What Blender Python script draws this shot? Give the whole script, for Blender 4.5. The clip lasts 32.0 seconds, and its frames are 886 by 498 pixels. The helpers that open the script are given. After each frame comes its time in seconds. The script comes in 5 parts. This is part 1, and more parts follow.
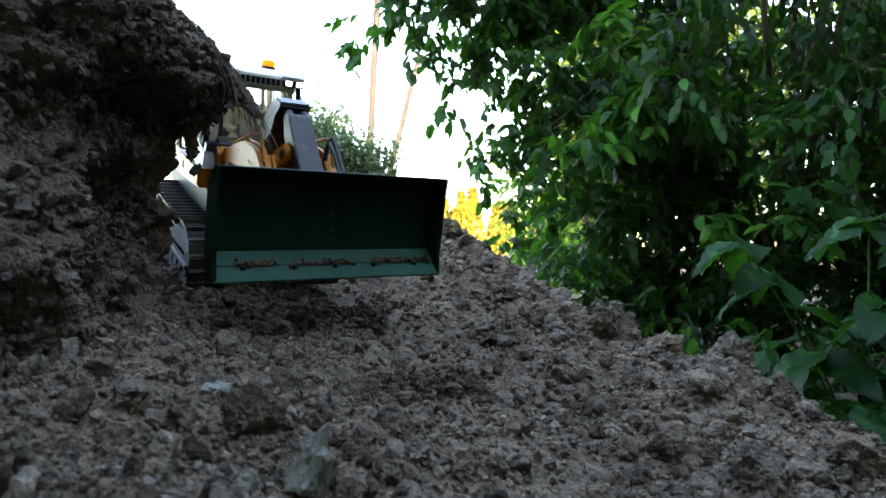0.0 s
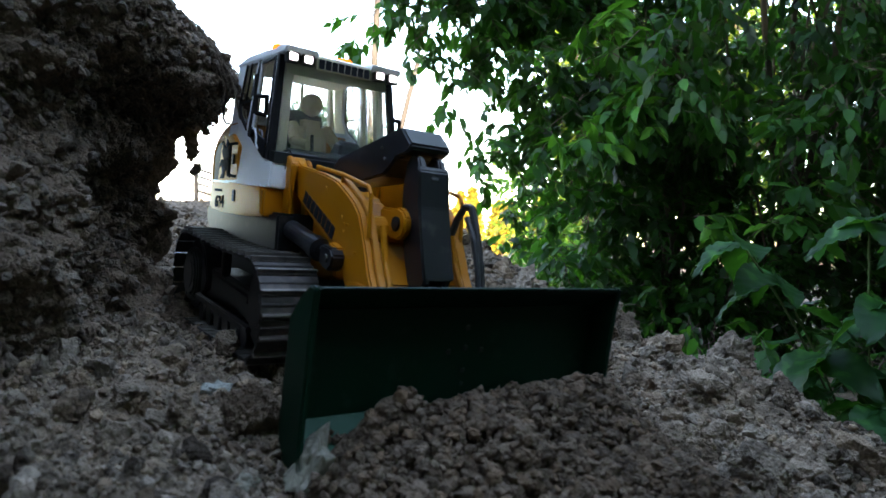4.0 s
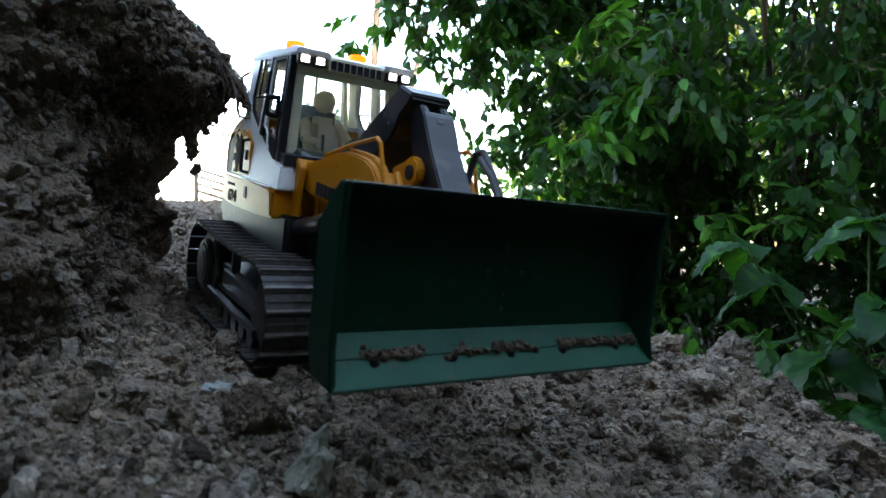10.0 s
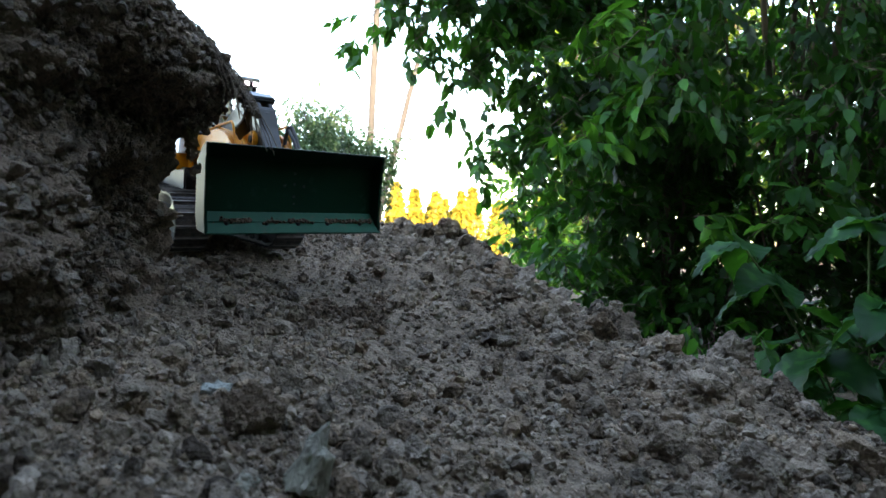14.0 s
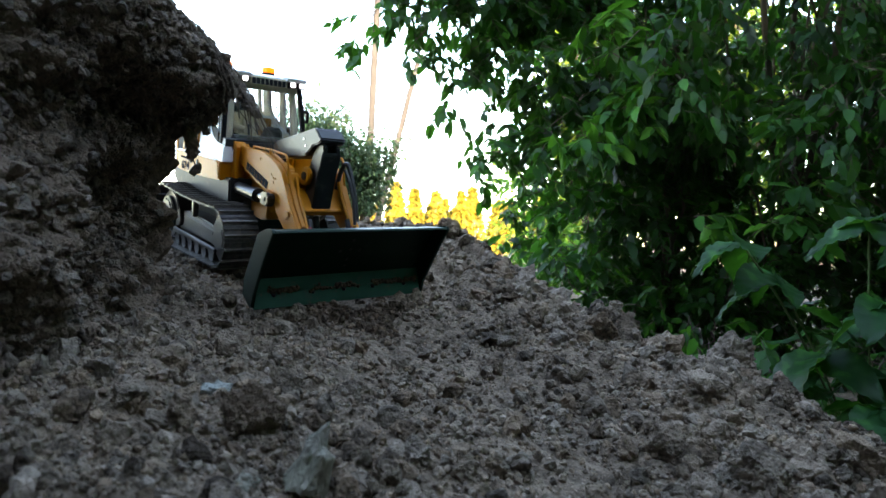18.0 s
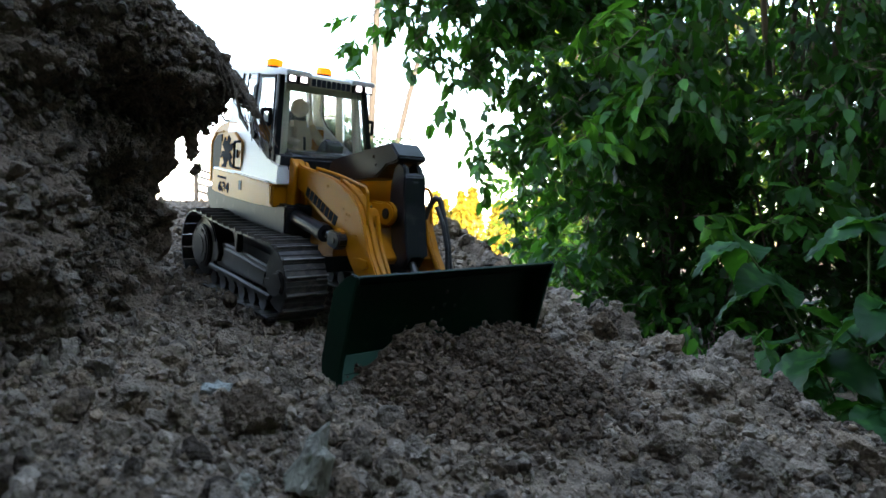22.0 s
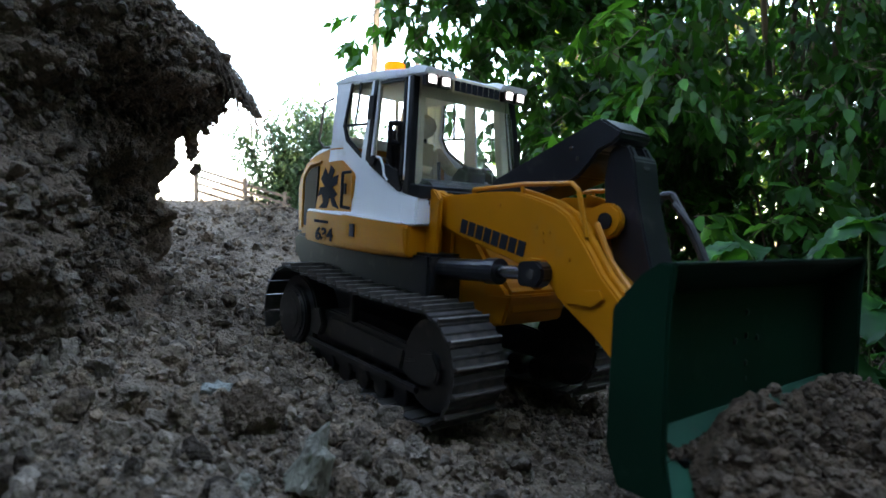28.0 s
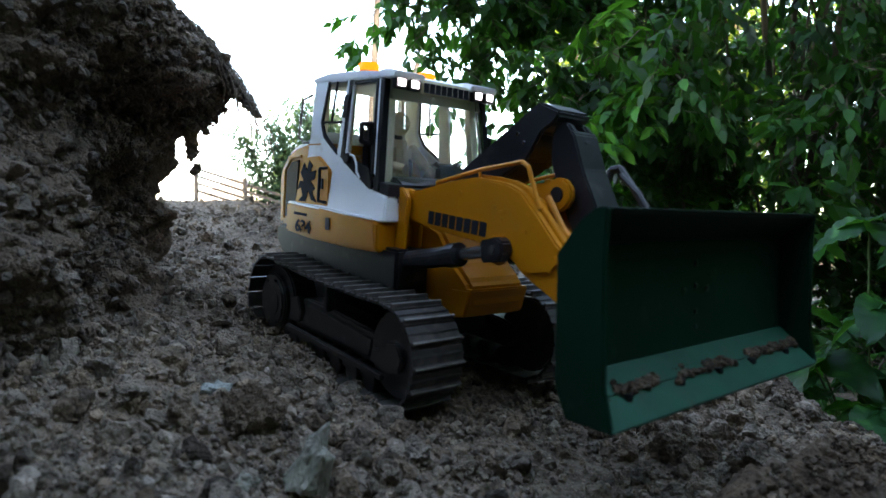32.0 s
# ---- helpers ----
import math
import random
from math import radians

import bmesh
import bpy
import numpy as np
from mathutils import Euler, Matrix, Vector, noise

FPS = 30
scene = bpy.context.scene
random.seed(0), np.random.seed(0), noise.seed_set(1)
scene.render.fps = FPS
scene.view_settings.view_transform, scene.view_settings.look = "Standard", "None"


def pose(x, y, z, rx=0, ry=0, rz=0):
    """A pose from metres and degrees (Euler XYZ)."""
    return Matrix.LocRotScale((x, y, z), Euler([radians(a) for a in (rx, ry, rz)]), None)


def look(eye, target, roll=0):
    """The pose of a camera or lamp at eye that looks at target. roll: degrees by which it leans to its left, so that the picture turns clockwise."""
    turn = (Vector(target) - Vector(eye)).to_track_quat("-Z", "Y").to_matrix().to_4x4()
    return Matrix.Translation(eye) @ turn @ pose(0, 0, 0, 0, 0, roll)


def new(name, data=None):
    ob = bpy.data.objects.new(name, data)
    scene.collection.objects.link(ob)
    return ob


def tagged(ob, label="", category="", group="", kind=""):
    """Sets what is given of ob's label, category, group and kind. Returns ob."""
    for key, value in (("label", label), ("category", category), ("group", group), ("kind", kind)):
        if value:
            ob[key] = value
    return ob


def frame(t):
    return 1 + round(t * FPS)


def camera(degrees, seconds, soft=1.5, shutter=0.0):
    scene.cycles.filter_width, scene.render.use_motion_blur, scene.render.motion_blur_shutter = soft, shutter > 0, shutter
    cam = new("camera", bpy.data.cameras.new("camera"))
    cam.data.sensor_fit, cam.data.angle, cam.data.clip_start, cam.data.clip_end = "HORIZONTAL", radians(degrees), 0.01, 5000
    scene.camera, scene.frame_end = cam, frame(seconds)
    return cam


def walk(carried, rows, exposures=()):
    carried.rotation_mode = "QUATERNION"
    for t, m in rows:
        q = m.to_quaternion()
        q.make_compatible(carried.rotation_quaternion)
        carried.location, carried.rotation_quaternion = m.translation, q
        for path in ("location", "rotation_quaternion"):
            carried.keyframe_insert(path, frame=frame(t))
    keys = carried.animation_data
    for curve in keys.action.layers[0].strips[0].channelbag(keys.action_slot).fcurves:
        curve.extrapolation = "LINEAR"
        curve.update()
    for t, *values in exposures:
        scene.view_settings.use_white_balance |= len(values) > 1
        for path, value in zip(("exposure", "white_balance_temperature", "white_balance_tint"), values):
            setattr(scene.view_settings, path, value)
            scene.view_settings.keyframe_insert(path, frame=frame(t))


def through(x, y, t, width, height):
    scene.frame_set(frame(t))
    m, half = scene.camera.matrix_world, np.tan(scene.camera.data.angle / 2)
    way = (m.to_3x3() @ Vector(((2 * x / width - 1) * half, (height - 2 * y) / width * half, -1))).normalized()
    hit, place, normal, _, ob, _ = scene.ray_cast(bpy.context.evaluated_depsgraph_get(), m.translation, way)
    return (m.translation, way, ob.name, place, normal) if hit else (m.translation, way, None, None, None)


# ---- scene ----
CAM_Z = 0.12
cam = camera(70.7, 32.0, soft=1.5, shutter=0.5)
cam.data.dof.use_dof, cam.data.dof.focus_distance, cam.data.dof.aperture_fstop = True, 0.75, 15.0
STILL = look((0, 0, CAM_Z), (0, 10, CAM_Z))
walk(cam, [(0.0, STILL), (32.0, STILL)], exposures=[(0.0, 4.04, 7250, 17), (32.0, 4.04, 7250, 17)])

# ---- light: low evening sun behind the camera, kept off the track by unseen added shrubs; open sky above ----
SUN_AZ, SUN_EL = radians(165), radians(12)
world = bpy.data.worlds.new("world")
scene.world = world
world.use_nodes = True
wn = world.node_tree.nodes
sky = wn.new("ShaderNodeTexSky")
sky.sky_type = "NISHITA"
sky.sun_disc = False
sky.sun_elevation, sky.sun_rotation = SUN_EL, SUN_AZ
wn["Background"].inputs["Strength"].default_value = 0.15
world.node_tree.links.new(sky.outputs[0], wn["Background"].inputs["Color"])
sun = new("sun", bpy.data.lights.new("sun", "SUN"))
sun.data.energy, sun.data.angle, sun.data.color = 4.0, radians(0.6), (1.0, 0.82, 0.55)
sun.matrix_world = look((math.sin(SUN_AZ) * 9, math.cos(SUN_AZ) * 9, math.tan(SUN_EL) * 9), (0, 0, 0))


# ---- materials ----
def mat(name, base, rough=0.6, metal=0.0, var=0.25, scale=40.0, bump=0.3, bscale=200.0, spec=0.5, dirt=None, dirt_amount=0.35):
    """A surface with colour varied at two scales, fine relief, and soil dust where dirt gives its colour."""
    m = bpy.data.materials.new(name)
    m.use_nodes = True
    nt = m.node_tree
    b = nt.nodes["Principled BSDF"]
    b.inputs["Roughness"].default_value = rough
    b.inputs["Metallic"].default_value = metal
    b.inputs["Specular IOR Level"].default_value = spec
    co = nt.nodes.new("ShaderNodeTexCoord")
    n1 = nt.nodes.new("ShaderNodeTexNoise")
    n1.inputs["Scale"].default_value, n1.inputs["Detail"].default_value = scale, 6
    n2 = nt.nodes.new("ShaderNodeTexNoise")
    n2.inputs["Scale"].default_value, n2.inputs["Detail"].default_value = bscale, 4
    for n in (n1, n2):
        nt.links.new(co.outputs["Object"], n.inputs["Vector"])
    ramp = nt.nodes.new("ShaderNodeValToRGB")
    lo = [c * (1 - var) for c in base]
    hi = [min(1, c * (1 + var)) for c in base]
    ramp.color_ramp.elements[0].position, ramp.color_ramp.elements[1].position = 0.3, 0.7
    ramp.color_ramp.elements[0].color, ramp.color_ramp.elements[1].color = (*lo, 1), (*hi, 1)
    nt.links.new(n1.outputs[0], ramp.inputs[0])
    colour = ramp.outputs[0]
    if dirt:
        n3 = nt.nodes.new("ShaderNodeTexNoise")
        n3.inputs["Scale"].default_value, n3.inputs["Detail"].default_value = scale * 2.3, 9
        nt.links.new(co.outputs["Object"], n3.inputs["Vector"])
        r3 = nt.nodes.new("ShaderNodeValToRGB")
        r3.color_ramp.elements[0].position, r3.color_ramp.elements[1].position = 0.62 - dirt_amount * 0.3, 0.78
        mx = nt.nodes.new("ShaderNodeMixRGB")
        nt.links.new(n3.outputs[0], r3.inputs[0])
        nt.links.new(r3.outputs[0], mx.inputs[0])
        nt.links.new(colour, mx.inputs[1])
        mx.inputs[2].default_value = (*dirt, 1)
        colour = mx.outputs[0]
    nt.links.new(colour, b.inputs["Base Color"])
    if bump:
        bp = nt.nodes.new("ShaderNodeBump")
        bp.inputs["Strength"].default_value, bp.inputs["Distance"].default_value = bump, 0.1 / bscale
        nt.links.new(n2.outputs[0], bp.inputs["Height"])
        nt.links.new(bp.outputs[0], b.inputs["Normal"])
    return m


def soil_mat(name, dark, light, bump=0.6, k=1.0):
    """Dry crumbly soil: colour by three noise scales, per-clod tint, gritty relief."""
    m = bpy.data.materials.new(name)
    m.use_nodes = True
    nt, L = m.node_tree, m.node_tree.links
    b = nt.nodes["Principled BSDF"]
    b.inputs["Roughness"].default_value, b.inputs["Specular IOR Level"].default_value = 0.95, 0.15
    geo = nt.nodes.new("ShaderNodeNewGeometry")
    fields = []
    for s, d in ((7.0, 4), (60.0, 8), (420.0, 6)):
        n = nt.nodes.new("ShaderNodeTexNoise")
        n.inputs["Scale"].default_value, n.inputs["Detail"].default_value = s * k, d
        L.new(nt.nodes.new("ShaderNodeTexCoord").outputs["Object"], n.inputs["Vector"])
        fields.append(n.outputs[0])
    a1 = nt.nodes.new("ShaderNodeMath")
    a1.operation = "ADD"
    L.new(fields[0], a1.inputs[0]), L.new(fields[1], a1.inputs[1])
    a2 = nt.nodes.new("ShaderNodeMath")
    a2.operation = "MULTIPLY_ADD"
    L.new(fields[2], a2.inputs[0])
    a2.inputs[1].default_value = 0.7
    L.new(a1.outputs[0], a2.inputs[2])
    isl = nt.nodes.new("ShaderNodeMath")
    isl.operation = "MULTIPLY_ADD"
    L.new(geo.outputs["Random Per Island"], isl.inputs[0])
    isl.inputs[1].default_value = 0.5
    L.new(a2.outputs[0], isl.inputs[2])
    info = nt.nodes.new("ShaderNodeObjectInfo")
    oi = nt.nodes.new("ShaderNodeMath")
    oi.operation = "MULTIPLY_ADD"
    L.new(info.outputs["Random"], oi.inputs[0])
    oi.inputs[1].default_value = 0.3
    L.new(isl.outputs[0], oi.inputs[2])
    ramp = nt.nodes.new("ShaderNodeValToRGB")
    ramp.color_ramp.elements[0].position, ramp.color_ramp.elements[1].position = 0.0, 1.0
    ramp.color_ramp.elements[0].color, ramp.color_ramp.elements[1].color = (*dark, 1), (*light, 1)
    div = nt.nodes.new("ShaderNodeMapRange")
    div.inputs[1].default_value, div.inputs[2].default_value = 1.42, 2.38
    L.new(oi.outputs[0], div.inputs[0])
    L.new(div.outputs[0], ramp.inputs[0])
    # lumps lean towards grey or brown
    far_hash = nt.nodes.new("ShaderNodeMath")
    far_hash.operation = "ADD"
    L.new(geo.outputs["Random Per Island"], far_hash.inputs[0]), L.new(info.outputs["Random"], far_hash.inputs[1])
    pick = nt.nodes.new("ShaderNodeMath")
    pick.operation = "MULTIPLY"
    pick.inputs[1].default_value = 7.31
    L.new(far_hash.outputs[0], pick.inputs[0])
    wrap = nt.nodes.new("ShaderNodeMath")
    wrap.operation = "FRACT"
    L.new(pick.outputs[0], wrap.inputs[0])
    lean_ramp = nt.nodes.new("ShaderNodeValToRGB")
    lean_ramp.color_ramp.interpolation = "LINEAR"
    lean_ramp.color_ramp.elements[0].color, lean_ramp.color_ramp.elements[1].color = (0.92, 0.83, 0.74, 1), (0.99, 1.04, 1.09, 1)
    mid = lean_ramp.color_ramp.elements.new(0.5)
    mid.color = (1, 1, 1, 1)
    L.new(wrap.outputs[0], lean_ramp.inputs[0])
    tint = nt.nodes.new("ShaderNodeMixRGB")
    tint.blend_type = "MULTIPLY"
    tint.inputs[0].default_value = 1.0
    L.new(ramp.outputs[0], tint.inputs[1]), L.new(lean_ramp.outputs[0], tint.inputs[2])
    L.new(tint.outputs[0], b.inputs["Base Color"])
    chain = None
    for scale, dist in ((230.0, 0.0022), (520.0, 0.0014)):
        vo = nt.nodes.new("ShaderNodeTexVoronoi")
        vo.inputs["Scale"].default_value = scale * k
        L.new(nt.nodes.new("ShaderNodeTexCoord").outputs["Object"], vo.inputs["Vector"])
        inv = nt.nodes.new("ShaderNodeMath")
        inv.operation = "SUBTRACT"
        inv.inputs[0].default_value = 1.0
        L.new(vo.outputs["Distance"], inv.inputs[1])
        bp = nt.nodes.new("ShaderNodeBump")
        bp.inputs["Strength"].default_value, bp.inputs["Distance"].default_value = bump, dist
        L.new(inv.outputs[0], bp.inputs["Height"])
        if chain:
            L.new(chain, bp.inputs["Normal"])
        chain = bp.outputs[0]
        if scale == 230.0:
            grain = nt.nodes.new("ShaderNodeSeparateColor")
            L.new(vo.outputs["Color"], grain.inputs[0])
            gm = nt.nodes.new("ShaderNodeMath")
            gm.operation = "MULTIPLY_ADD"
            L.new(grain.outputs[0], gm.inputs[0])
            gm.inputs[1].default_value = 0.34
            L.new(oi.outputs[0], gm.inputs[2])
            L.new(gm.outputs[0], div.inputs[0])
    bp = nt.nodes.new("ShaderNodeBump")
    bp.inputs["Strength"].default_value, bp.inputs["Distance"].default_value = bump, 0.004
    L.new(fields[2], bp.inputs["Height"])
    L.new(chain, bp.inputs["Normal"])
    L.new(bp.outputs[0], b.inputs["Normal"])
    return m


def leaf_mat(name, lo, hi, through):
    """Leaf green that differs from leaf to leaf and lets light through; lit and dim clumps are coloured in."""
    m = bpy.data.materials.new(name)
    m.use_nodes = True
    nt, L = m.node_tree, m.node_tree.links
    b = nt.nodes["Principled BSDF"]
    b.inputs["Roughness"].default_value, b.inputs["Specular IOR Level"].default_value = 0.45, 0.28
    geo = nt.nodes.new("ShaderNodeNewGeometry")
    n = nt.nodes.new("ShaderNodeTexNoise")
    n.inputs["Scale"].default_value = 3.0
    L.new(nt.nodes.new("ShaderNodeTexCoord").outputs["Object"], n.inputs["Vector"])
    add = nt.nodes.new("ShaderNodeMath")
    add.operation = "MULTIPLY_ADD"
    L.new(geo.outputs["Random Per Island"], add.inputs[0])
    add.inputs[1].default_value = 0.5
    # broad dark and light patches stand in for hedge depth and light
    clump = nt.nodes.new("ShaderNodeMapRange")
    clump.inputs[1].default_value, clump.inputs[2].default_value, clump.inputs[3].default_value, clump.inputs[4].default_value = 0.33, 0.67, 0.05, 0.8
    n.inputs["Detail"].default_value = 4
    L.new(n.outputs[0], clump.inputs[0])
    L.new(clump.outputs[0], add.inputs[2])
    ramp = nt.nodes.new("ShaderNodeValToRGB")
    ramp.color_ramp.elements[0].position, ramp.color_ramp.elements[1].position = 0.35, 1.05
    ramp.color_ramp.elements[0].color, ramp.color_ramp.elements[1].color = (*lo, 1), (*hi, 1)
    # the brightest few leaves are yellowed to look backlit
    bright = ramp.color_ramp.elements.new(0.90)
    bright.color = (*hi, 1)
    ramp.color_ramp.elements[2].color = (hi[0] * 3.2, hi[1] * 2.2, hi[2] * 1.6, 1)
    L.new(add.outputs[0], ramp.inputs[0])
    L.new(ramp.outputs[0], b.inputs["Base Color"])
    tr = nt.nodes.new("ShaderNodeBsdfTranslucent")
    tr.inputs["Color"].default_value = (*through, 1)
    mix = nt.nodes.new("ShaderNodeMixShader")
    mix.inputs[0].default_value = 0.4
    L.new(b.outputs[0], mix.inputs[1])
    L.new(tr.outputs[0], mix.inputs[2])
    L.new(mix.outputs[0], nt.nodes["Material Output"].inputs["Surface"])
    return m


def glass_mat(name, tint, rough=0.03, haze=0.0):
    """Clear glass; haze is the share of pale scatter for fine scratches and sky reflections."""
    m = bpy.data.materials.new(name)
    m.use_nodes = True
    nt, L = m.node_tree, m.node_tree.links
    b = nt.nodes["Principled BSDF"]
    b.inputs["Base Color"].default_value = (*tint, 1)
    b.inputs["Roughness"].default_value = rough
    b.inputs["Transmission Weight"].default_value = 1.0
    b.inputs["IOR"].default_value = 1.48
    if haze:
        n = nt.nodes.new("ShaderNodeTexNoise")
        n.inputs["Scale"].default_value, n.inputs["Detail"].default_value = 45.0, 8
        L.new(nt.nodes.new("ShaderNodeTexCoord").outputs["Object"], n.inputs["Vector"])
        f = nt.nodes.new("ShaderNodeMath")
        f.operation = "MULTIPLY"
        f.inputs[1].default_value = haze * 2
        L.new(n.outputs[0], f.inputs[0])
        d, tr, both, mix = (nt.nodes.new(k) for k in ("ShaderNodeBsdfDiffuse", "ShaderNodeBsdfTranslucent", "ShaderNodeMixShader", "ShaderNodeMixShader"))
        d.inputs[0].default_value = tr.inputs[0].default_value = (0.9, 0.9, 0.88, 1)
        L.new(d.outputs[0], both.inputs[1]), L.new(tr.outputs[0], both.inputs[2])
        L.new(f.outputs[0], mix.inputs[0]), L.new(b.outputs[0], mix.inputs[1]), L.new(both.outputs[0], mix.inputs[2])
        L.new(mix.outputs[0], nt.nodes["Material Output"].inputs["Surface"])
    return m


def glow_mat(name, colour, strength):
    m = bpy.data.materials.new(name)
    m.use_nodes = True
    b = m.node_tree.nodes["Principled BSDF"]
    b.inputs["Base Color"].default_value = (*colour, 1)
    b.inputs["Emission Color"].default_value = (*colour, 1)
    b.inputs["Emission Strength"].default_value = strength
    return m


DUST = (0.10, 0.08, 0.068)
SOIL = soil_mat("soil", (0.034, 0.0255, 0.0185), (0.300, 0.236, 0.178))
SOIL_CLOD = soil_mat("clod_soil", (0.034, 0.0255, 0.0185), (0.290, 0.228, 0.172), 0.8, 0.035)
SOIL_BROWN = soil_mat("brown_clod_soil", (0.085, 0.064, 0.047), (0.220, 0.170, 0.128), 0.9, 0.05)
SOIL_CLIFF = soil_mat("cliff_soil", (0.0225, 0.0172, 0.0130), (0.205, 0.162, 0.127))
SOIL_FRESH = soil_mat("fresh_soil", (0.029, 0.0202, 0.0140), (0.146, 0.105, 0.074))
STONE = soil_mat("stone", (0.080, 0.085, 0.074), (0.300, 0.308, 0.270), 0.5, 0.03)
ROOT = mat("root", (0.09, 0.065, 0.042), 0.9)
YELLOW = mat("yellow_paint", (0.43, 0.148, 0.002), 0.42, spec=0.26, var=0.10, scale=18, bump=0.05, dirt=(0.36, 0.15, 0.02), dirt_amount=0.1)
WHITE = mat("white_paint", (0.74, 0.76, 0.78), 0.35, var=0.05, scale=18, bump=0.04, dirt=(0.5, 0.48, 0.44), dirt_amount=0.1)
GREEN = mat("green_paint", (0.0009, 0.0165, 0.0088), 0.45, spec=0.12, var=0.18, scale=25, bump=0.08, dirt=(0.015, 0.035, 0.024), dirt_amount=0.05)
GREEN_EDGE = mat("worn_green_edge", (0.006, 0.058, 0.034), 0.5, spec=0.2, var=0.2, scale=40, bump=0.1, dirt=(0.05, 0.05, 0.036), dirt_amount=0.08)
GASKET = mat("black_rubber", (0.005, 0.005, 0.006), 0.6, spec=0.12, var=0.3, scale=30, bump=0.05)
BLACK = mat("black_paint", (0.010, 0.011, 0.0135), 0.30, spec=0.42, var=0.3, scale=30, bump=0.05, dirt=(0.05, 0.047, 0.043), dirt_amount=0.08)
DARK = mat("dark_grey_plastic", (0.008, 0.0083, 0.0095), 0.5, spec=0.2, var=0.25, scale=30, bump=0.15, dirt=(0.05, 0.042, 0.036), dirt_amount=0.12)
FRAME = mat("track_frame_paint", (0.012, 0.0122, 0.013), 0.28, spec=0.7, var=0.35, scale=30, bump=0.12, dirt=DUST, dirt_amount=0.16)
WORN = mat("worn_grouser_steel", (0.19, 0.18, 0.165), 0.45, metal=0.25, var=0.35, scale=90, bump=0.2, dirt=DUST, dirt_amount=0.3)
STEEL = mat("track_steel", (0.046, 0.043, 0.040), 0.45, metal=0.2, spec=0.25, var=0.3, scale=60, bump=0.3, dirt=DUST, dirt_amount=0.5)
RED = mat("red_plastic", (0.25, 0.008, 0.02), 0.4, var=0.1)
RUBBER = mat("black_hose", (0.02, 0.02, 0.022), 0.5, var=0.2)
CHROME = mat("rod_chrome", (0.35, 0.36, 0.38), 0.22, metal=1.0, var=0.1, bump=0.0)
LETTER = mat("dark_lettering", (0.012, 0.014, 0.018), 0.8, spec=0.1, var=0.1, bump=0.0)
TAN = mat("tan_cloth", (0.55, 0.44, 0.28), 0.8, var=0.2, scale=60)
LINER = mat("cream_liner", (0.85, 0.77, 0.56), 0.6, var=0.15)
GLASS = glass_mat("clear_glass", (0.98, 0.99, 0.99), 0.0)
# pale scatter covers both scratches and smeared sky reflections
SCRATCHED_SHEEN = glass_mat("scratched_sheen_plastic", (0.98, 0.99, 0.99), 0.0, 0.06)
LAMP = glow_mat("lit_lamp", (0.95, 0.93, 1.0), 0.5)
AMBER = glow_mat("amber_lens", (1.0, 0.17, 0.002), 0.16)
BARK = mat("bark", (0.05, 0.038, 0.026), 0.9, var=0.35, scale=12, bump=0.7, bscale=40)
STEM = mat("green_stem", (0.05, 0.08, 0.02), 0.6)
POLE_WOOD = mat("weathered_pole", (0.017, 0.016, 0.017), 0.85, var=0.35, scale=3, bscale=30)
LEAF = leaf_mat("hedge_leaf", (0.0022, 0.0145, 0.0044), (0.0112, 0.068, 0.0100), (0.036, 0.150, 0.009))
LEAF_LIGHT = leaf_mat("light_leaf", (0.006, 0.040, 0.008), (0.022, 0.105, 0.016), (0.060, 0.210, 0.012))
# leaf colour raised to look lit, as the sun misses this shrub
LEAF_BRIGHTENED = leaf_mat("brightened_leaf", (0.035, 0.115, 0.014), (0.085, 0.220, 0.028), (0.170, 0.400, 0.026))
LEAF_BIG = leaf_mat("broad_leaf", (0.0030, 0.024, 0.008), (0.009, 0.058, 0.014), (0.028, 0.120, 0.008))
# yellow-green of sunlight put into the leaf colour, on shaded shrubs too
LEAF_SUN_TINTED = leaf_mat("sun_tinted_leaf", (0.03, 0.08, 0.01), (0.08, 0.15, 0.02), (0.2, 0.26, 0.02))
# distance haze put into the leaf colour as a paler green
LEAF_HAZY = leaf_mat("hazy_tree_leaf", (0.016, 0.040, 0.022), (0.036, 0.078, 0.040), (0.040, 0.085, 0.022))
# the low sun's yellow is put into the needle colour
SPRUCE = leaf_mat("sun_yellow_spruce", (0.10, 0.092, 0.012), (0.20, 0.17, 0.022), (0.15, 0.13, 0.015))
ROOFING = mat("grey_roof", (0.15, 0.155, 0.17), 0.7)
WALL_PAINT = mat("pale_house_wall", (0.3, 0.28, 0.25), 0.8)
PLANK = mat("grey_plank", (0.05, 0.043, 0.036), 0.85, scale=8)


# ---- mesh helpers ----
def part(name, bm, material, parent=None, label="", m=None):
    me = bpy.data.meshes.new(name)
    bm.to_mesh(me)
    bm.free()
    me.materials.append(material)
    ob = new(name, me)
    if parent:
        ob.parent = parent
    if m is not None:
        ob.matrix_basis = m
    if label:
        ob["label"] = label
    return ob


def share(name, me, parent, m):
    ob = new(name, me)
    ob.parent = parent
    ob.matrix_basis = m
    return ob


def mesh_from(name, verts, faces, material, smooth=False):
    me = bpy.data.meshes.new(name)
    me.from_pydata([tuple(v) for v in verts], [], faces)
    me.materials.append(material)
    if smooth:
        me.polygons.foreach_set("use_smooth", [True] * len(me.polygons))
    return me


MM = 0.001


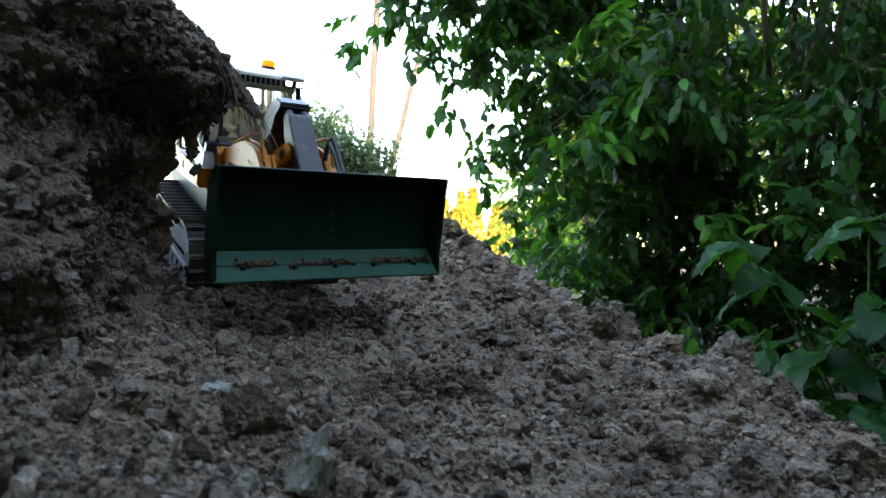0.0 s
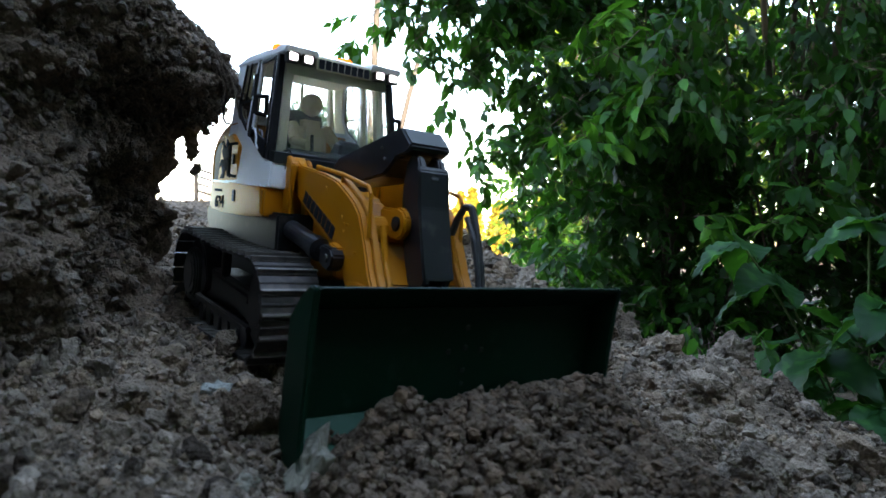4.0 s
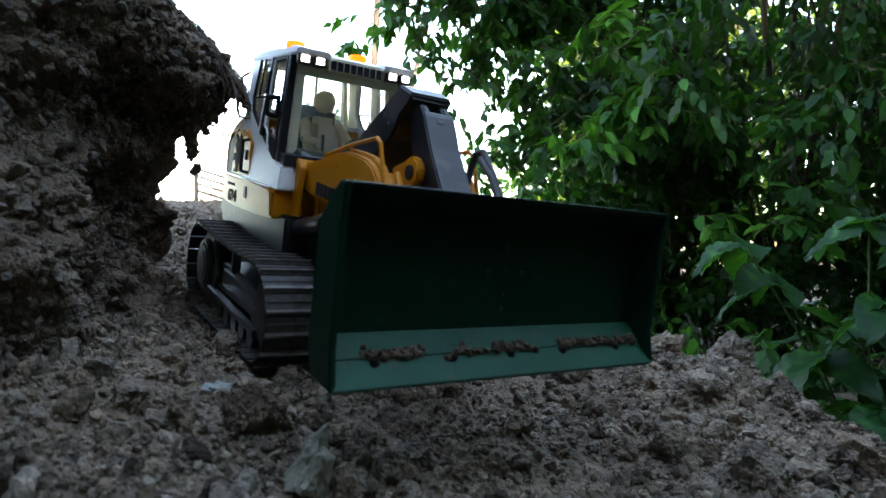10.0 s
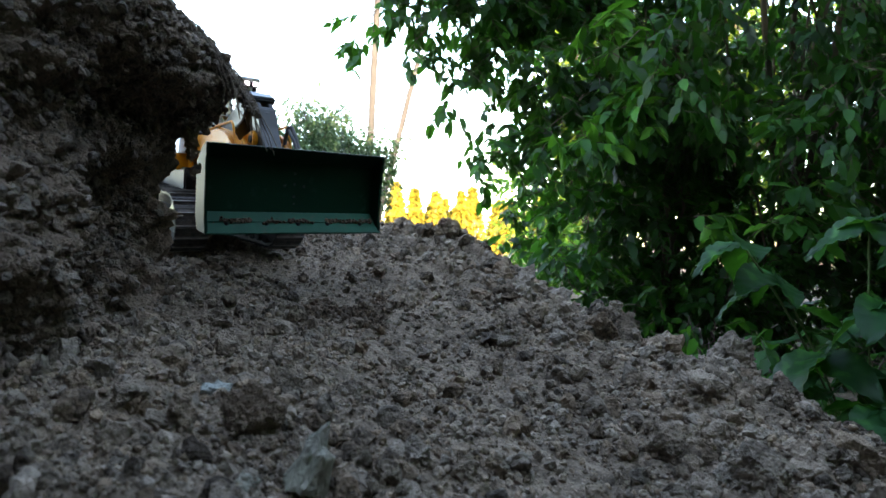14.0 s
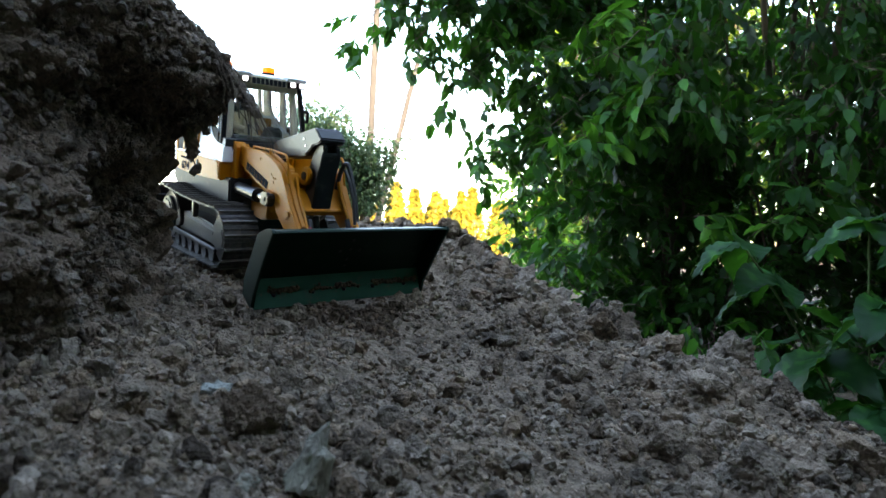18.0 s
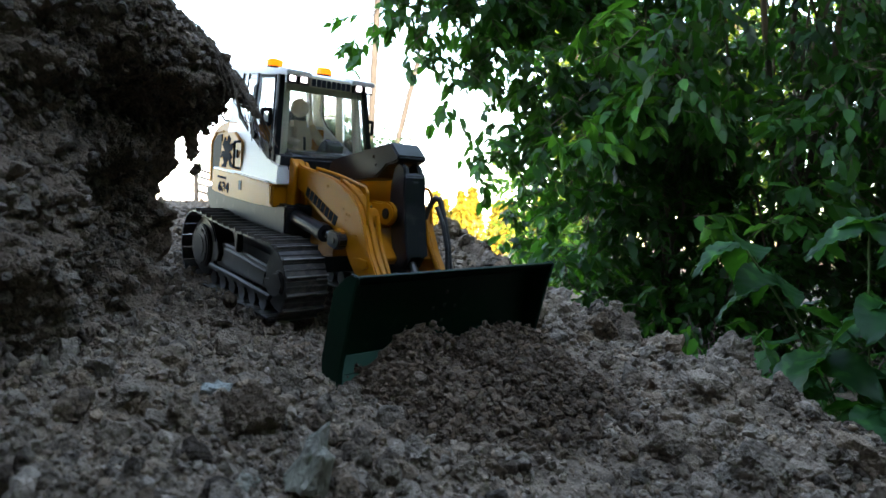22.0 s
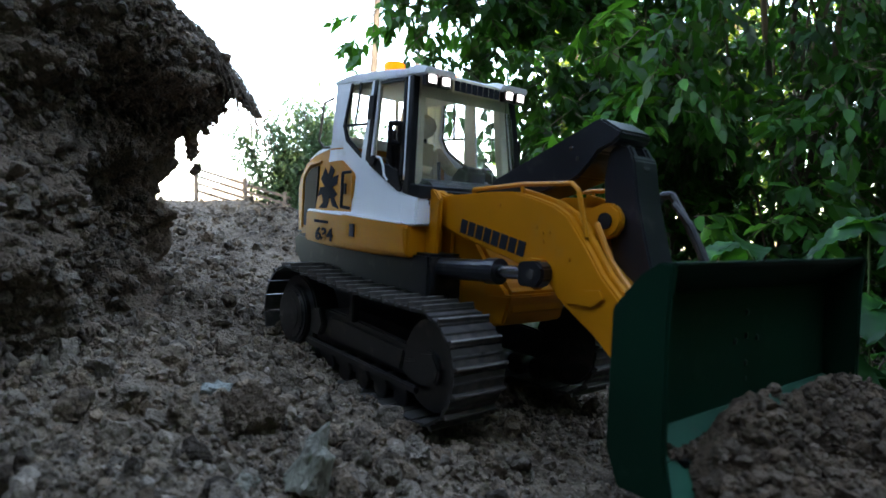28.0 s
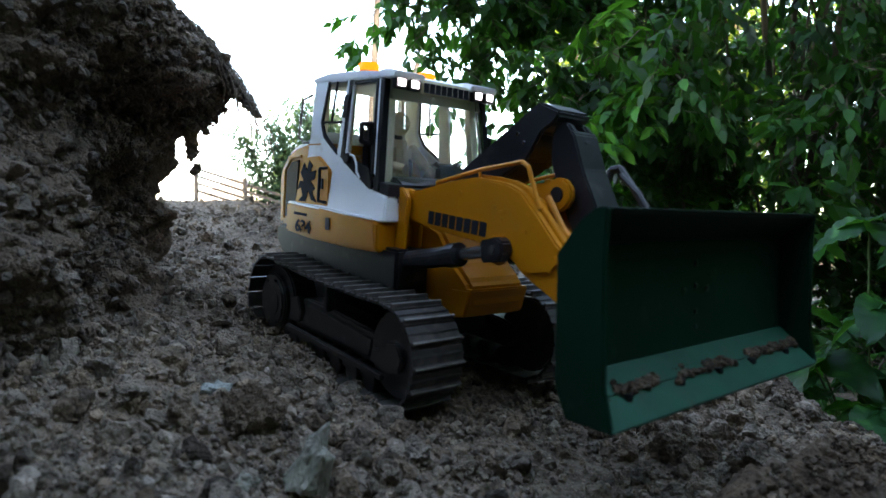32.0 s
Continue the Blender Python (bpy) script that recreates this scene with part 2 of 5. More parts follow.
def prism(profile, y0, y1, bevel=0.8, bm=None, tilt=None):
    """Extrudes a profile of (x, z) in mm from y0 to y1, with softened edges."""
    own = bmesh.new()
    a = [own.verts.new((x * MM, y0 * MM, z * MM)) for x, z in profile]
    b = [own.verts.new((x * MM, y1 * MM, z * MM)) for x, z in profile]
    n = len(profile)
    own.faces.new(a), own.faces.new(b[::-1])
    for i in range(n):
        own.faces.new((a[i], b[i], b[(i + 1) % n], a[(i + 1) % n]))
    bmesh.ops.recalc_face_normals(own, faces=own.faces)
    if bevel:
        bmesh.ops.bevel(own, geom=own.edges[:], offset=bevel * MM, segments=2, affect="EDGES", clamp_overlap=True)
    if tilt:
        for v in own.verts:
            v.co = tilt(v.co)
    return merge(bm, own)


def merge(bm, own):
    if bm is None:
        return own
    tmp = bpy.data.meshes.new("tmp")
    own.to_mesh(tmp)
    own.free()
    bm.from_mesh(tmp)
    bpy.data.meshes.remove(tmp)
    return bm


def box(x0, x1, y0, y1, z0, z1, bevel=0.8, bm=None, tilt=None):
    return prism([(x0, z0), (x1, z0), (x1, z1), (x0, z1)], y0, y1, bevel, bm, tilt)


def disc(x, z, r, y0, y1, seg=24, bevel=0.8, bm=None, hole=None):
    return prism([(x + r * math.cos(2 * math.pi * i / seg), z + r * math.sin(2 * math.pi * i / seg)) for i in range(seg)], y0, y1, bevel, bm)


def rod(p, q, r, seg=12, bm=None, r2=None):
    """A round bar from p to q, in mm."""
    own = bmesh.new()
    p, q = Vector(p) * MM, Vector(q) * MM
    d = q - p
    m = Matrix.Translation((p + q) / 2) @ d.to_track_quat("Z", "Y").to_matrix().to_4x4()
    bmesh.ops.create_cone(own, cap_ends=True, segments=seg, radius1=r * MM, radius2=(r if r2 is None else r2) * MM, depth=d.length, matrix=m)
    return merge(bm, own)


def pipe(points, r, seg=8, bm=None):
    """A bent bar through the points, in mm."""
    for p, q in zip(points, points[1:]):
        bm = rod(p, q, r, seg, bm)
    for p in points[1:-1]:
        own = bmesh.new()
        bmesh.ops.create_icosphere(own, subdivisions=1, radius=r * MM, matrix=Matrix.Translation(Vector(p) * MM))
        bm = merge(bm, own)
    return bm


# ---- lumpy noise on arrays ----
def lattice(ix, iy, iz, seed):
    h = (ix * 374761393 + iy * 668265263 + iz * 2147483647 + seed * 974634777) & 0xFFFFFFFF
    h = ((h ^ (h >> 13)) * 1274126177) & 0xFFFFFFFF
    return ((h ^ (h >> 16)) & 0xFFFF) / 65535.0


def vnoise(x, y, z, seed=0):
    """Smooth value noise, 0 to 1, on arrays."""
    xi, yi, zi = (np.floor(a).astype(np.int64) for a in (x, y, z))
    fx, fy, fz = x - xi, y - yi, z - zi
    fx, fy, fz = (f * f * (3 - 2 * f) for f in (fx, fy, fz))
    out = 0
    for dx in (0, 1):
        for dy in (0, 1):
            for dz in (0, 1):
                w = (fx if dx else 1 - fx) * (fy if dy else 1 - fy) * (fz if dz else 1 - fz)
                out = out + w * lattice(xi + dx, yi + dy, zi + dz, seed)
    return out


def lumps(x, y, z, size, seed=0):
    """Rounded lumps of about that size: high in the middle of each cell, creased between."""
    x, y, z = x / size, y / size, z / size
    xi, yi, zi = (np.floor(a).astype(np.int64) for a in (x, y, z))
    best = np.full(np.shape(x), 9.0)
    for dx in (-1, 0, 1):
        for dy in (-1, 0, 1):
            for dz in (-1, 0, 1):
                cx, cy, cz = xi + dx, yi + dy, zi + dz
                px = cx + lattice(cx, cy, cz, seed)
                py = cy + lattice(cx, cy, cz, seed + 11)
                pz = cz + lattice(cx, cy, cz, seed + 23)
                d = (px - x) ** 2 + (py - y) ** 2 + (pz - z) ** 2
                d = d / (0.35 + 0.9 * lattice(cx, cy, cz, seed + 37))
                best = np.minimum(best, d)
    return np.clip(1 - best, 0, 1) ** 0.5


# ---- ground ----
RIDGE_Y = np.array([0.0, 0.3, 0.45, 0.49, 0.55, 0.6, 0.74, 0.92, 1.0, 1.2, 1.4, 1.8])
RIDGE_X = np.array([0.385, 0.335, 0.300, 0.292, 0.275, 0.242, 0.17, 0.11, 0.09, 0.05, 0.01, -0.06])


def ground_base(x, y):
    """The sloping dirt track: it climbs away from the camera and drops off past a ridge and a crest."""
    yc = np.clip(y, 0.1, 1.5)
    xc = np.clip(x, -0.6, 0.4)
    plane = -0.0576 - 0.133 * xc + 0.156 * yc
    d = yc - 0.65
    curved = 0.0438 - 0.0686 * xc + 0.2024 * d + 0.3177 * xc * d + 0.2157 * xc * xc + 0.241 * d * d
    z = plane + np.clip(0.5 * (curved - plane), -0.012, 0.012)
    over = np.clip(x - np.interp(y, RIDGE_Y, RIDGE_X), 0, None)
    z = z - np.minimum(over * 0.75, 0.28) * np.clip((2.6 - y) / 0.8, 0, 1)
    z = z - 0.014 * np.clip((y - 0.95) / 0.4, 0, 1)
    z = z - np.clip(y - 1.42, 0, 1.2) * 0.32
    return z


def crumble(x, y, size, seed):
    """Broken, uneven relief, about -0.5 to 0.5, in four octaves."""
    out = 0
    for k in range(4):
        out = out + (vnoise(x / size * 2 ** k, y / size * 2 ** k, x * 0 + 0.5 * k, seed + k) - 0.5) * 0.62 ** k
    return out


def ground_rough(x, y):
    """Clods and crumbs on the track, smoother where the tracks have rolled."""
    z0 = np.zeros_like(x)
    near = np.clip(1.8 - np.hypot(x, y) * 0.6, 0, 1)
    ridge = np.interp(y, RIDGE_Y, RIDGE_X) - x
    lane = np.exp(-((x + 0.36 * (y - 0.5) * 2.0 - 0.02) / 0.13) ** 2)
    big = np.exp(-(ridge / 0.09) ** 2) * 0.6 + 0.45 - 0.30 * lane
    big = big + 0.5 * np.clip((0.5 - y) / 0.3, 0, 1) * np.clip((-x - 0.02) / 0.1, 0, 1)
    wx = x + 0.006 * crumble(x, y, 0.018, 71)
    wy = y + 0.006 * crumble(x, y, 0.018, 81)
    out = 0.024 * (vnoise(x / 0.10, y / 0.10, z0, 3) - 0.5) + 0.008 * crumble(x, y, 0.04, 31) * (0.4 + big)
    out = out + 0.026 * big * lumps(wx, wy, z0 + 0.3, 0.036, 5) * np.clip(vnoise(x / 0.05, y / 0.05, z0, 8) * 1.8 - 0.5, 0, 1)
    out = out + 0.013 * (0.2 + big) * lumps(wx, wy, z0 + 0.7, 0.017, 6) * np.clip(vnoise(x / 0.03, y / 0.03, z0, 18) * 2.0 - 0.5, 0, 1)
    out = out + 0.0075 * (0.5 + 0.5 * big) * lumps(wx, wy, z0 + 0.1, 0.0085, 7)
    out = out + 0.0022 * crumble(x, y, 0.0072, 91) - 0.0145 - 0.004 * lane
    return out * near * (1 - 0.30 * lane)


def ground_z(x, y):
    x, y = np.atleast_1d(np.float64(x)), np.atleast_1d(np.float64(y))
    return ground_base(x, y) + ground_rough(x, y)


def spread(mid, far):
    grow = np.geomspace(0.006, far, 32)
    return np.concatenate([(mid[0] - grow)[::-1], mid, mid[-1] + grow])


GX = spread(np.concatenate([np.arange(-0.70, -0.30, 0.0036), np.arange(-0.30, 0.36, 0.0019)]), 600)
GY = spread(np.concatenate([np.arange(0.18, 0.62, 0.0019), np.arange(0.62, 1.5, 0.0036)]), 900)
gx, gy = np.meshgrid(GX, GY)
gz = ground_base(gx, gy) + ground_rough(gx, gy)
nx, ny = len(GX), len(GY)
verts = np.stack([gx.ravel(), gy.ravel(), gz.ravel()], 1)
ids = np.arange(nx * ny).reshape(ny, nx)
quads = np.stack([ids[:-1, :-1], ids[:-1, 1:], ids[1:, 1:], ids[1:, :-1]], -1).reshape(-1, 4)
ground = new("ground", mesh_from("ground", verts.tolist(), quads.tolist(), SOIL, True))
tagged(ground, "grey-brown dry crumbly soil track sloping down between bank and shrubs", "ground", kind="structure")


# ---- soil bank beside the track ----
def bank_x(y):
    """The plan line of the cut face."""
    return -0.264 + 0.014 * np.clip((y - 0.35) / 0.18, 0, 1)


def bank_off(y, z):
    """How far the face stands out: foot, hollow, overhang and clods."""
    n0 = y * 0
    h = np.clip(z + 0.012 - 0.156 * y, 0, 1)
    end = np.clip((y - 0.40) / 0.12, 0, 1)
    foot = 0.034 * np.exp(-h / 0.022) * (1 - 0.6 * end)
    jut = np.clip((z - 0.232) / 0.035, 0, 1)
    jut = jut * jut * (3 - 2 * jut)
    over = end * (0.064 * jut - 0.026)
    belly = (1 - end) * (0.006 - 0.10 * np.clip(z - 0.16, 0, 1))
    back = -1.0 * np.clip(z - 0.30, 0, 1) * (0.4 + 0.6 * end)
    wy = y + 0.012 * crumble(y, z, 0.03, 141)
    wz = z + 0.012 * crumble(y, z, 0.03, 151)
    wave = (0.5 + 0.5 * end) * (0.040 * (vnoise(y / 0.11, z / 0.13, n0, 41) - 0.5) + 0.034 * (vnoise(y / 0.05, z / 0.055, n0, 42) - 0.5))
    grit = 0.034 * lumps(n0, wy, wz, 0.044, 43) * np.clip(vnoise(y / 0.05, z / 0.05, n0, 44) * 1.7 - 0.35, 0, 1)
    grit = grit + 0.017 * lumps(n0, wy, wz, 0.020, 45) * vnoise(y / 0.03, z / 0.03, n0, 47) * 1.2 + 0.008 * lumps(n0, wy, wz, 0.0095, 46)
    return foot + over + belly + back + wave + grit + 0.022 * crumble(y, z, 0.022, 161) - 0.024


def bank():
    """A cut face of soil: a long wall of clods, rounded round its far end, leaning out at the top."""
    nu, nv = 420, 260
    u = np.linspace(0, 1, nu)[None, :].repeat(nv, 0)
    v = np.linspace(0, 1, nv)[:, None].repeat(nu, 1)
    z = -0.02 + 0.52 * v
    # plan of the face: along the track, then round the end
    run = 0.78
    a = np.clip((u - run) / (1 - run), 0, 1) * math.radians(115)
    y = np.where(u < run, 0.02 + 0.57 * u / run, 0.59 + 0.05 * np.sin(a))
    x = np.where(u < run, bank_x(y), -0.250 - 0.05 * (1 - np.cos(a)) - 0.5 * np.clip((u - 0.9) / 0.1, 0, 1) ** 1.5)
    nxx, nyy = np.where(u < run, 1.0, np.cos(a)), np.where(u < run, 0.0, np.sin(a))
    off = bank_off(y, z)
    x, y = x + nxx * off, y + nyy * off
    ids = np.arange(nu * nv).reshape(nv, nu)
    quads = np.stack([ids[:-1, :-1], ids[:-1, 1:], ids[1:, 1:], ids[1:, :-1]], -1).reshape(-1, 4).tolist()
    verts = np.stack([x.ravel(), y.ravel(), z.ravel()], 1).tolist()
    # close the bank behind its face
    n = len(verts)
    for zz in (-0.02, 0.5):
        verts += [(-1.6, 0.02, zz), (-1.6, 0.62, zz)]
    quads += [[n, n + 1, n + 3, n + 2]]
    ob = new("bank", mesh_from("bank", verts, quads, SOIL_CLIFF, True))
    tagged(ob, "dark grey-brown cut bank of clodded soil beside the track", "soil bank", kind="structure")
    cap = bmesh.new()
    c = [cap.verts.new(p) for p in ((-1.6, 0.02, 0.5), (-0.45, 0.02, 0.499), (-0.45, 0.6, 0.499), (-1.6, 0.62, 0.5))]
    cap.faces.new(c)
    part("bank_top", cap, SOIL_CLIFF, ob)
    # unseen run of bank, added past the camera to shade the lower left
    wall = bmesh.new()
    steps = [(-1.2 + 0.11 * k, -0.30 + 0.025 * math.sin(k * 2.1)) for k in range(12)]
    low = [wall.verts.new((x, y, -0.2)) for y, x in steps]
    high = [wall.verts.new((x - 0.06, y, 0.42 + 0.02 * math.sin(k * 1.3))) for k, (y, x) in enumerate(steps)]
    back = [wall.verts.new((-1.6, y, 0.46)) for y, x in steps]
    for k in range(11):
        wall.faces.new((low[k], low[k + 1], high[k + 1], high[k]))
        wall.faces.new((high[k], high[k + 1], back[k + 1], back[k]))
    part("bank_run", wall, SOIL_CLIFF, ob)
    return ob


bank()

rng = np.random.default_rng(7)


def blob(seed, sub=2, rough=0.35, flat=0.75):
    """An angular, crumbling lump of soil, about one unit across."""
    bm = bmesh.new()
    bmesh.ops.create_icosphere(bm, subdivisions=sub, radius=0.5)
    r = np.random.default_rng(seed)
    cuts = [(Vector(r.normal(size=3)).normalized(), 0.24 + 0.20 * r.random()) for _ in range(9)]
    for w in bm.verts:
        p = w.co.copy()
        for n, d in cuts:
            over = p.dot(n) - d
            if over > 0:
                p -= n * over * 0.92
        k = 1 + rough * (noise.noise(p * 3.1 + Vector((seed, 0, 0))) + 0.6 * noise.noise(p * 7 + Vector((0, seed, 0))))
        k += 0.16 * noise.noise(p * 15 + Vector((0, 0, seed))) + 0.10 * noise.noise(p * 31 + Vector((seed, 0, seed))) + 0.06 * noise.noise(p * 63 + Vector((seed, seed, 0)))
        w.co = Vector((p.x * k, p.y * k, p.z * k * flat))
    return bm


def bmesh_arrays(bm):
    bm.verts.index_update()
    v = np.array([w.co[:] for w in bm.verts])
    f = np.array([[w.index for w in p.verts] for p in bm.faces])
    bm.free()
    return v, f


BLOBS = [bmesh_arrays(blob(s, 1, 0.3)) for s in range(24)]
OCTA = []
for s_ in range(16):
    r_ = np.random.default_rng(700 + s_)
    v_ = np.array([(1, 0, 0), (-1, 0, 0), (0, 1, 0), (0, -1, 0), (0, 0, 1), (0, 0, -1)]) * (0.4 + 0.22 * r_.random((6, 1))) + r_.normal(size=(6, 3)) * 0.09
    OCTA.append((v_, np.array([(0, 2, 4), (2, 1, 4), (1, 3, 4), (3, 0, 4), (2, 0, 5), (1, 2, 5), (3, 1, 5), (0, 3, 5)])))
FINE = [bmesh_arrays(blob(s + 50, 3, 0.5)) for s in range(14)]
LARGE = [bmesh_arrays(blob(s + 150, 5, 0.28, 0.8)) for s in range(4)]
MID = [bmesh_arrays(blob(s + 90, 2, 0.45)) for s in range(12)]


def turns(n, r):
    """n random turns, as matrices."""
    q = r.normal(size=(n, 4))
    q /= np.linalg.norm(q, axis=1)[:, None]
    w, x, y, z = q.T
    return np.stack([np.stack([1 - 2 * (y * y + z * z), 2 * (x * y - z * w), 2 * (x * z + y * w)], -1),
                     np.stack([2 * (x * y + z * w), 1 - 2 * (x * x + z * z), 2 * (y * z - x * w)], -1),
                     np.stack([2 * (x * z - y * w), 2 * (y * z + x * w), 1 - 2 * (x * x + y * y)], -1)], 1)


def heap_of(points, sizes, r, shapes):
    """Joins many lumps at those points into vertex and face arrays."""
    V, F, n = [], [], 0
    R = turns(len(points), r)
    for i, (p, s) in enumerate(zip(points, sizes)):
        v, f = shapes[i % len(shapes)]
        V.append((v * s) @ R[i].T + p)
        F.append(f + n)
        n += len(v)
    return np.concatenate(V), np.concatenate(F)


# crumbs on the track, uncountable
def crumbs():
    for n, lo, hi, shapes, label in ((44000, 0.0015, 0.0030, OCTA, "fine grit of dry grey-brown soil"), (30000, 0.0028, 0.0065, BLOBS, "fine grey-brown crumbs of dry soil"), (4600, 0.006, 0.017, MID, "loose grey-brown lumps of dry soil")):
        y = 0.2 + 1.25 * rng.random(n) ** 1.35
        x = (rng.random(n) * 1.5 - 0.78) * (0.30 + 0.66 * y)
        lane = np.exp(-((x + 0.72 * (y - 0.5) - 0.02) / 0.10) ** 2)
        patch = vnoise(x / 0.07, y / 0.07, x * 0, 61)
        keep = (x < np.interp(y, RIDGE_Y, RIDGE_X) + 0.06) & (rng.random(n) < (1.0 - 0.55 * lane) * (1 if hi < 0.004 else np.clip(patch * 1.7, 0.25, 1)) * (1 - 0.4 * lane * (lo > 0.005)))
        x, y = x[keep], y[keep]
        s = (lo + hi * rng.random(len(x)) ** 2.4) * (0.75 + 0.35 * np.clip(y / 0.6, 0, 1))
        z = ground_z(x, y) + s * 0.22
        V, F = heap_of(np.stack([x, y, z], 1), s, rng, shapes)
        tagged(new("soil_crumbs", mesh_from("soil_crumbs", V.tolist(), F.tolist(), SOIL)), label, "gravel", kind="stuff")
    n = 16000
    y = 0.2 + 0.32 * rng.random(n)
    x = (rng.random(n) * 1.5 - 0.77) * (0.28 + 0.66 * y)
    keep = rng.random(n) < np.clip(vnoise(x / 0.04, y / 0.04, x * 0, 63) * 2.6 - 0.75, 0.06, 1) * (1 - 0.5 * np.exp(-((x + 0.72 * (y - 0.5) - 0.02) / 0.10) ** 2))
    x, y = x[keep], y[keep]
    s = 0.0024 + 0.008 * rng.random(len(x)) ** 2.4
    V, F = heap_of(np.stack([x, y, ground_z(x, y) + s * 0.25], 1), s, rng, BLOBS)
    tagged(new("soil_crumbs", mesh_from("soil_crumbs", V.tolist(), F.tolist(), SOIL)), "crumbly lumps of dry soil before the track", "gravel", kind="stuff")
    n = 12000
    y = 0.24 + 0.35 * rng.random(n) ** 0.8
    z = 0.02 + 0.36 * rng.random(n) ** 1.2
    s = 0.0022 + 0.012 * rng.random(n) ** 5
    x = bank_x(y) + bank_off(y, z) + 0.25 * s * rng.normal(size=n)
    V, F = heap_of(np.stack([x, y, z], 1), s, rng, BLOBS)
    tagged(new("bank_crumbs", mesh_from("bank_crumbs", V.tolist(), F.tolist(), SOIL_CLIFF)), "dark crumbs of soil stuck in the cut bank", "soil", kind="stuff")


crumbs()

# clods that can be told apart
CLODS = []
for i, (v, f) in enumerate(FINE):
    CLODS.append(mesh_from("soil_clod", v.tolist(), f.tolist(), SOIL_CLOD))
BIG = [mesh_from("soil_clod", v.tolist(), f.tolist(), SOIL_CLOD, True) for v, f in LARGE]
BROWN = mesh_from("soil_clod", LARGE[2][0].tolist(), LARGE[2][1].tolist(), SOIL_BROWN, True)
PALE = [mesh_from("pale_stone", v.tolist(), f.tolist(), STONE) for v, f in FINE[:4]]


def lay(name, me, x, y, size, sink=0.25, turn=None, label="", category="clod", group="clods on the track", squash=(1, 1, 1)):
    z = float(ground_z(x, y)[0])
    ob = new(name, me)
    e = Euler(turn if turn is not None else tuple(rng.random(3) * 6.28))
    ob.matrix_basis = Matrix.LocRotScale((x, y, z + size * (0.5 - sink) * 0.75), e, (size * squash[0], size * squash[1], size * squash[2]))
    return tagged(ob, label, category, group)


def clods():
    n = 0
    while n < 300:
        y = 0.24 + 1.15 * rng.random() ** 1.2
        rx = float(np.interp(y, RIDGE_Y, RIDGE_X))
        near_ridge = rng.random() < 0.5
        x = rx - 0.06 + 0.06 * rng.normal() if near_ridge else (-0.62 * y - 0.02) + (rx + 0.62 * y) * rng.random()
        if x > rx + 0.03 or x < -0.27 and y < 0.68:
            continue
        lane = abs(x + 0.72 * (y - 0.5) - 0.02) < 0.13
        size = (0.009 + 0.020 * rng.random() ** 2.2) * (0.6 if lane else 1.0) * (1.25 if near_ridge else 1)
        lay("soil_clod", CLODS[n % len(CLODS)], x, y, size, label="rough grey-brown clod of dry soil on the track")
        n += 1
    # the ones that stand out
    L = "big crumbling clod of dry soil on the ridge"
    for i, (x, y, s) in enumerate(((0.260, 0.568, 0.054), (0.012, 1.187, 0.050), (-0.035, 1.27, 0.045), (0.059, 1.071, 0.034), (0.073, 0.724, 0.030), (0.172, 0.676, 0.034), (0.19, 0.69, 0.020), (0.114, 0.660, 0.020), (0.098, 0.669, 0.017), (0.157, 0.423, 0.036), (0.175, 0.414, 0.020), (0.160, 0.401, 0.017), (0.190, 0.371, 0.038), (0.227, 0.388, 0.026), (0.211, 0.443, 0.026), (0.115, 0.539, 0.020), (0.037, 0.545, 0.017), (0.272, 0.500, 0.030), (0.111, 0.388, 0.014))):
        lay("soil_clod", BIG[i % 4] if s > 0.027 else CLODS[i % len(CLODS)], x, y, s, 0.2, label=L)
    L = "rough clod of dry soil beside the track"
    for i, (x, y, s) in enumerate(((-0.159, 0.458, 0.022), (-0.146, 0.371, 0.022), (-0.017, 0.317, 0.015), (-0.012, 0.351, 0.020), (-0.089, 0.285, 0.014), (-0.064, 0.430, 0.018), (-0.030, 0.394, 0.012), (-0.214, 0.488, 0.022), (-0.195, 0.335, 0.022), (-0.170, 0.339, 0.022), (-0.136, 0.331, 0.020), (-0.198, 0.556, 0.026), (0.012, 0.342, 0.018), (0.03, 0.36, 0.016))):
        lay("soil_clod", CLODS[(i * 5 + 3) % len(CLODS)], x, y, s, 0.15, label=L)
    L = "pale grey-green stone standing in the loose soil"
    lay("pale_stone", PALE[0], -0.062, 0.300, 0.034, -0.1, (0.2, 0.35, 0.2), L, "stone", "stones", (0.62, 0.6, 1.7))
    lay("pale_stone", PALE[1], -0.134, 0.372, 0.019, 0.15, None, "small pale stone among clods", "stone", "stones")
    lay("pale_stone", PALE[2], -0.088, 0.280, 0.014, 0.10, None, "small pale stone among clods", "stone", "stones")
    lay("soil_clod", BROWN, -0.097, 0.324, 0.034, 0.22, label="large brown clod of soil beside the track")
    lay("soil_clod", BROWN, -0.150, 0.392, 0.022, 0.25, label="brown clod of soil beside the track")


clods()


